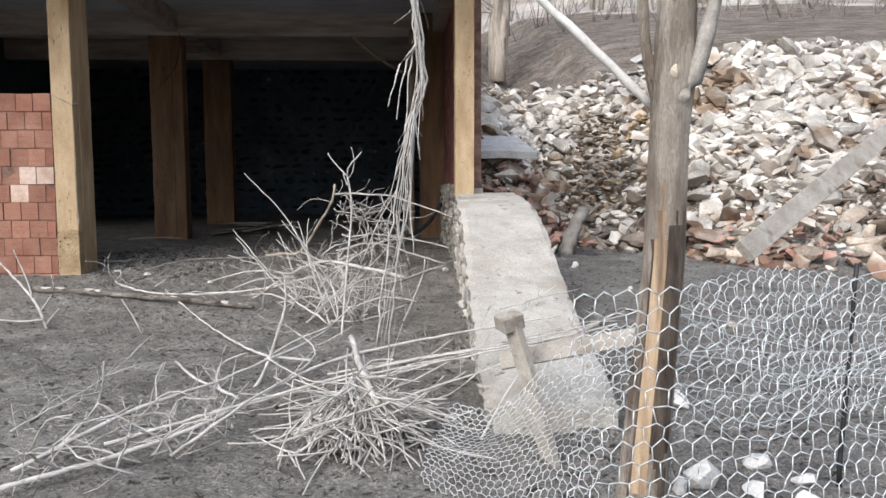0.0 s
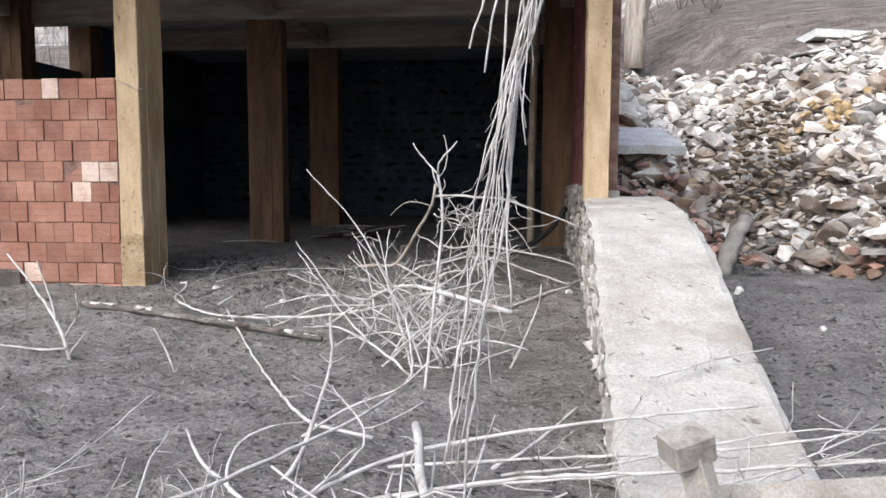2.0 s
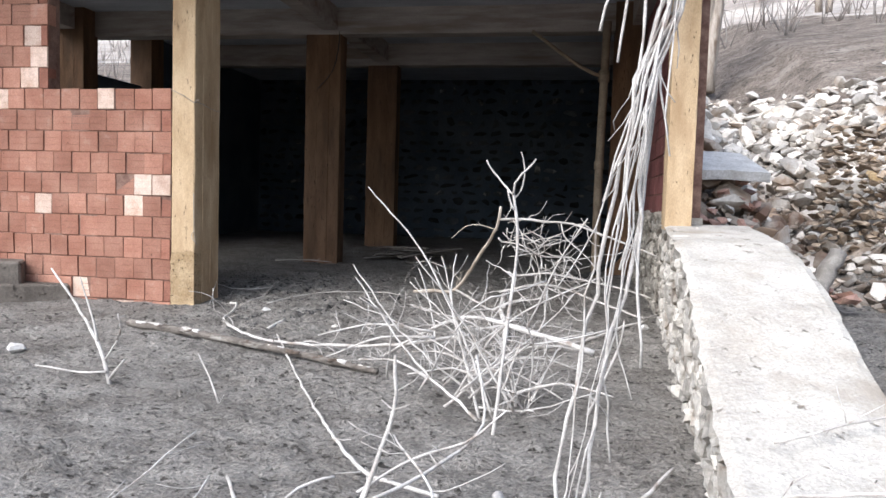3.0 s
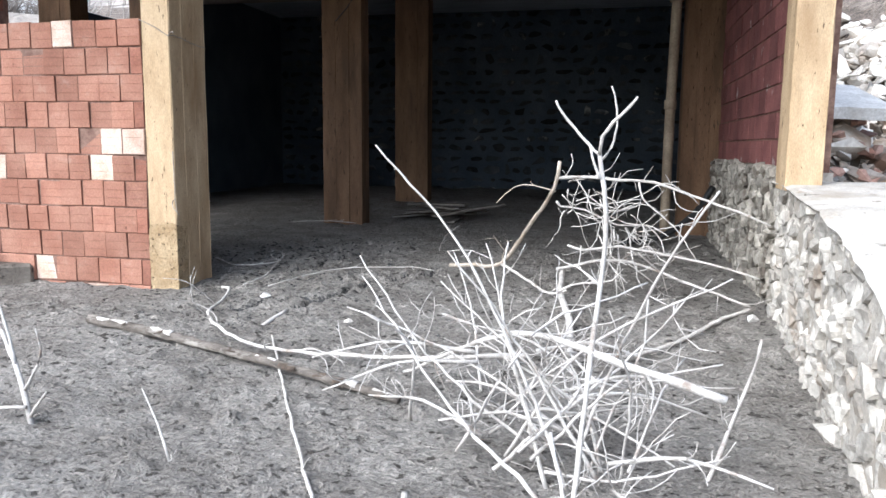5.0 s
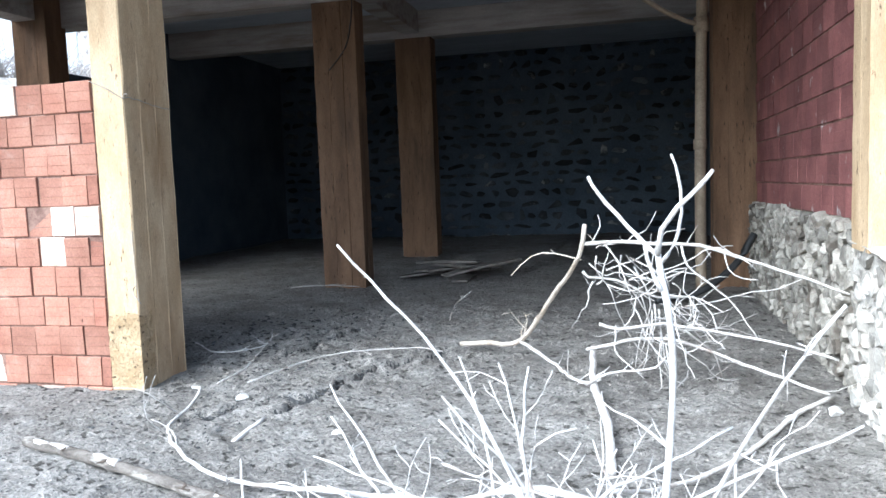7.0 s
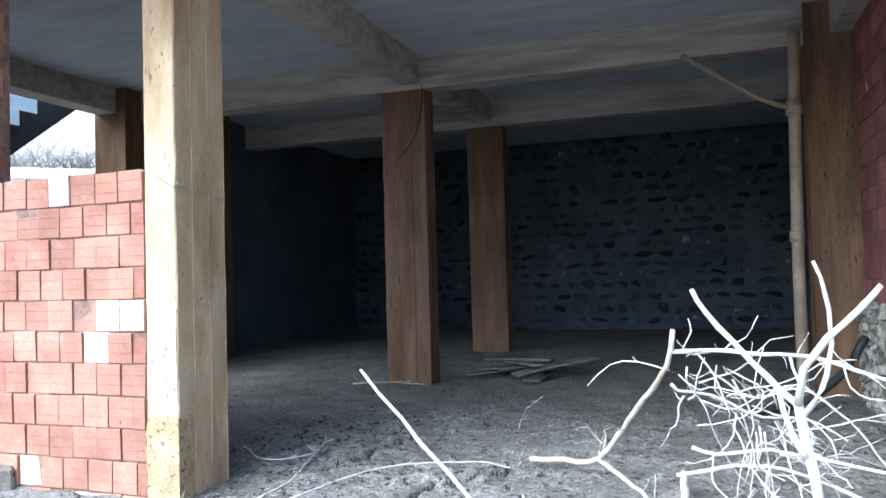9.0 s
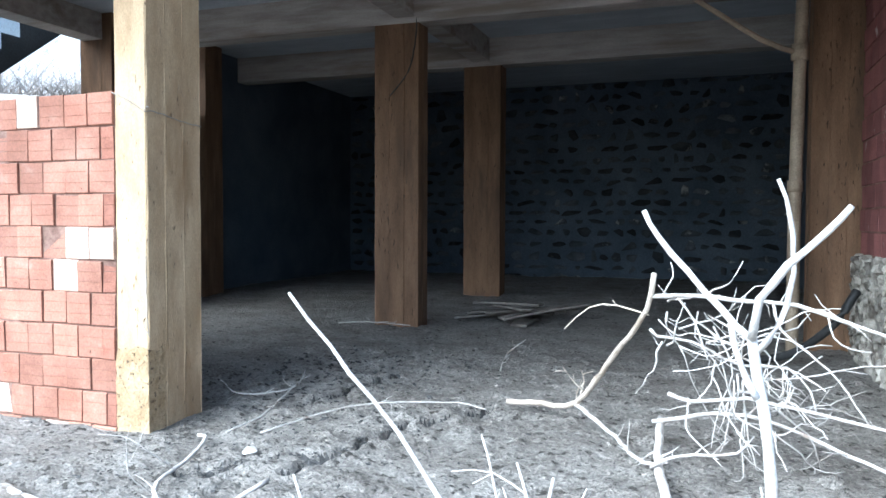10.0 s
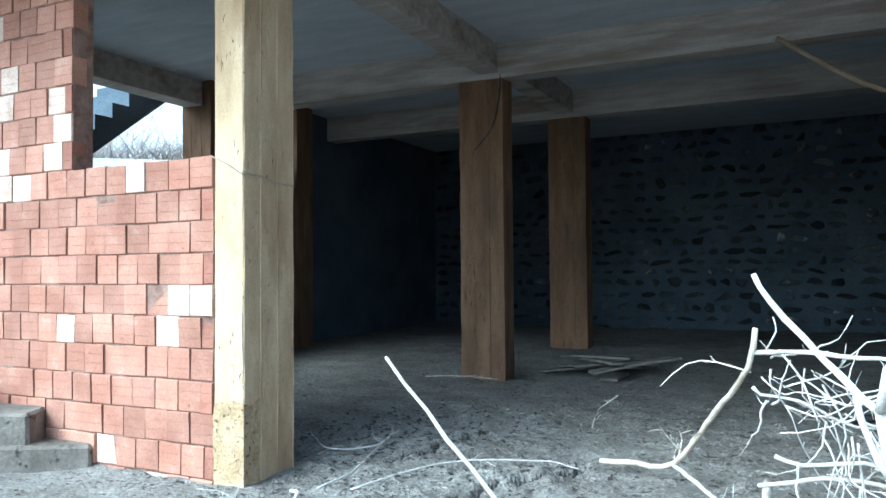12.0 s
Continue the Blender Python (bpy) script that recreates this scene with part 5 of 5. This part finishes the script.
# ---- mud clods by the opening ----
def crumbs(name, label, mat, count, place):
    v, f = [], []
    for k in range(count):
        x, y, size = place(k)
        if 0.0 < x < 0.8 or (-4.31 < x < -4.05 and 8.46 < y < 8.97):
            continue
        z = float(ground_z(x, y)) + relief(x, y) + size * 0.05
        m = pose(x, y, z, rk.gauss(0, 20), rk.gauss(0, 20), rk.uniform(0, 360)) @ Matrix.Diagonal((size * 1.8, size * 1.1, size * 0.55, 1))
        vs, fs = raw[k % 8]
        b = len(v)
        v += [m @ c for c in vs]
        f += [tuple(b + i for i in q) for q in fs]
    return tagged(from_lists(name, v, f, mat, smooth=False), label, "mud", kind="stuff")


def dark_place(k):
    if k % 3 == 0:
        line = CRACKS[k // 3 % 3]
        n = rk.randrange(len(line) - 1)
        t = rk.random()
        (ax, ay), (bx, by) = line[n], line[n + 1]
        return ax + (bx - ax) * t + rk.gauss(0, 0.05), ay + (by - ay) * t + rk.gauss(0, 0.05), rk.uniform(0.006, 0.02)
    if k % 3 == 1:
        return rk.gauss(-3.7, 0.5), rk.gauss(10.2, 0.6), rk.uniform(0.01, 0.04)
    return rk.gauss(-3.3, 0.6), rk.gauss(8.4, 0.5), rk.uniform(0.008, 0.024)


crumbs("dark_clods", "dark mud clods along the cracks", MUD_DARK, 1300, dark_place)
crumbs("mud_clods", "crumbled grey mud clods strewn over the ground", MUD, 11000, lambda k: (rk.uniform(-5.0, 2.4), rk.uniform(2.9, 11.5), rk.choice((0.006, 0.008, 0.01, 0.014, 0.018, 0.028)) * rk.uniform(0.7, 1.2)))

# ---- masonry pieces ----
def hollow_brick_mesh():
    """Unit brick: 1 wide, front at y = 0, two shallow grooves along it."""
    prof = [(0.05, 0.0), (0.0, 0.03), (0.0, 0.32), (0.02, 0.327), (0.02, 0.343), (0.0, 0.35), (0.0, 0.65), (0.02, 0.657), (0.02, 0.673), (0.0, 0.68), (0.0, 0.97), (0.05, 1.0), (1.0, 1.0), (1.0, 0.0)]
    m = len(prof)
    verts = [(x, p * 0.12 if p < 1 else 0.12, q) for x in (0.0, 1.0) for p, q in prof]
    faces = [(k, (k + 1) % m, m + (k + 1) % m, m + k) for k in range(m)] + [tuple(range(m))[::-1], tuple(range(m, 2 * m))]
    return verts, faces


BV, BF = hollow_brick_mesh()


def brick_data(mat, name="brick"):
    me = bpy.data.meshes.new(name)
    me.from_pydata(BV, [], BF)
    me.materials.append(mat)
    return me


brick_red, brick_pale, brick_dark, brick_end = brick_data(BRICK), brick_data(BRICK_PALE), brick_data(BRICK_DARK), brick_data(BRICK_END)
wall_front = tagged(empty("wall_front", (-4.31, 8.465, 0.117)), "salmon hollow-clay brick wall with a window opening", "wall", kind="structure")
bm = bmesh.new()
box(bm, -3.79, -0.004, 0.011, 0.17, 0.0, 2.19)
part("mortar_core", bm, MORTAR, wall_front)
bm = bmesh.new()
box(bm, -3.79, -1.285, 0.011, 0.17, 2.19, 3.60)
part("mortar_core", bm, MORTAR, wall_front)
rb = random.Random(31)
for c in range(18):
    x = 0.0 if c < 11 else -1.28
    first = True
    while x > -3.7:
        w = rb.choice((0.19, 0.19, 0.185, 0.195, 0.2))
        if first:
            w = rb.choice((0.075, 0.085, 0.1)) if c % 2 else 0.19
        w = min(w, x + 3.79)
        pale = rb.random() < (0.11 if c < 10 else 0.5 if c == 10 else 0.35) and not (first and c % 2)
        ob = new("brick", brick_end if first and c % 2 else brick_pale if pale else brick_red)
        ob.parent = wall_front
        ob.matrix_basis = pose(x - w + 0.003, rb.gauss(0, 0.004), c * 0.2 + 0.005 + rb.gauss(0, 0.002), rb.gauss(0, 0.9), rb.gauss(0, 0.5), rb.gauss(0, 0.9)) @ Matrix.Diagonal((w - rb.choice((0.008, 0.009, 0.013)), 1, rb.choice((0.193, 0.195, 0.19)), 1))
        x -= w
        first = False

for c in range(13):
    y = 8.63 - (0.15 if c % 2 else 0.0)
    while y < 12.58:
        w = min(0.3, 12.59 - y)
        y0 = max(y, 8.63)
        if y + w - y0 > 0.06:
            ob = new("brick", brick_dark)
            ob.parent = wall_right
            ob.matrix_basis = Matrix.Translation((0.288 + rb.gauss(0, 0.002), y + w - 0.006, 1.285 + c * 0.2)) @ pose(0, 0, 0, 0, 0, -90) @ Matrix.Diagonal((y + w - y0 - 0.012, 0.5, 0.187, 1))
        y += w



def round_stone(seed):
    """A lumpy field stone, about one metre across before scaling."""
    bm = bmesh.new()
    bmesh.ops.create_icosphere(bm, subdivisions=2, radius=0.5)
    for vert in bm.verts:
        c = vert.co.copy()
        d = 1 + 0.40 * noise.noise(c * 2.4 + Vector((seed * 3.1, 0, 0))) + 0.2 * noise.noise(c * 6 + Vector((0, seed * 1.7, 0)))
        vert.co = Vector([math.copysign(min(abs(q), 0.31 + 0.06 * abs(noise.noise(c * 3))), q) for q in c]) * d
    me = bpy.data.meshes.new("stone")
    bm.to_mesh(me)
    bm.free()
    me.polygons.foreach_set("use_smooth", [False] * len(me.polygons))
    return me


face_stones = [round_stone(k) for k in range(8)]
for me in face_stones:
    me.materials.append(STONE)


pale_stones = [me.copy() for me in face_stones]
for me in pale_stones:
    me.materials[0] = PALESTONE


def stone_face(parent, inv, x_of, y0, y1, top_of, seed, meshes):
    """Rough stones bedded in a wall face that looks towards -x."""
    r = random.Random(seed)
    y = y0
    count = 0
    while y < y1:
        w = r.uniform(0.08, 0.16)
        z = float(ground_z(0.0, y)) - 0.05
        while z < top_of(y) - 0.05:
            h = r.uniform(0.06, 0.135)
            if z + h > top_of(y) + 0.02:
                h = max(0.06, top_of(y) - z)
            ob = new("stone", meshes[r.randrange(8)])
            ob.parent = parent
            ob.matrix_basis = inv @ pose(x_of(y) + 0.088 + r.gauss(0, 0.012), y + w / 2 + r.gauss(0, 0.025), z + h / 2, r.uniform(-35, 35), 0, 0) @ Matrix.Diagonal((0.17, w * r.uniform(1.2, 1.6), h * r.uniform(1.2, 1.6), 1)) @ pose(0, 0, 0, 90 * r.randrange(4), 90 * r.randrange(4), r.uniform(-15, 15))
            z += h
            count += 1
        y += w
    return count


stone_face(low_wall, Matrix.Translation((-0.4, -6.5, 0)), lambda y: wall_x(y) - 0.0, 3.75, 8.6, lambda y: float(np.interp(y, *TOP)) - 0.02, 61, pale_stones)
stone_face(stone_base, Matrix.Identity(4), lambda y: wall_x(8.6) + 0.03, 8.6, 12.55, lambda y: 1.27, 62, face_stones)

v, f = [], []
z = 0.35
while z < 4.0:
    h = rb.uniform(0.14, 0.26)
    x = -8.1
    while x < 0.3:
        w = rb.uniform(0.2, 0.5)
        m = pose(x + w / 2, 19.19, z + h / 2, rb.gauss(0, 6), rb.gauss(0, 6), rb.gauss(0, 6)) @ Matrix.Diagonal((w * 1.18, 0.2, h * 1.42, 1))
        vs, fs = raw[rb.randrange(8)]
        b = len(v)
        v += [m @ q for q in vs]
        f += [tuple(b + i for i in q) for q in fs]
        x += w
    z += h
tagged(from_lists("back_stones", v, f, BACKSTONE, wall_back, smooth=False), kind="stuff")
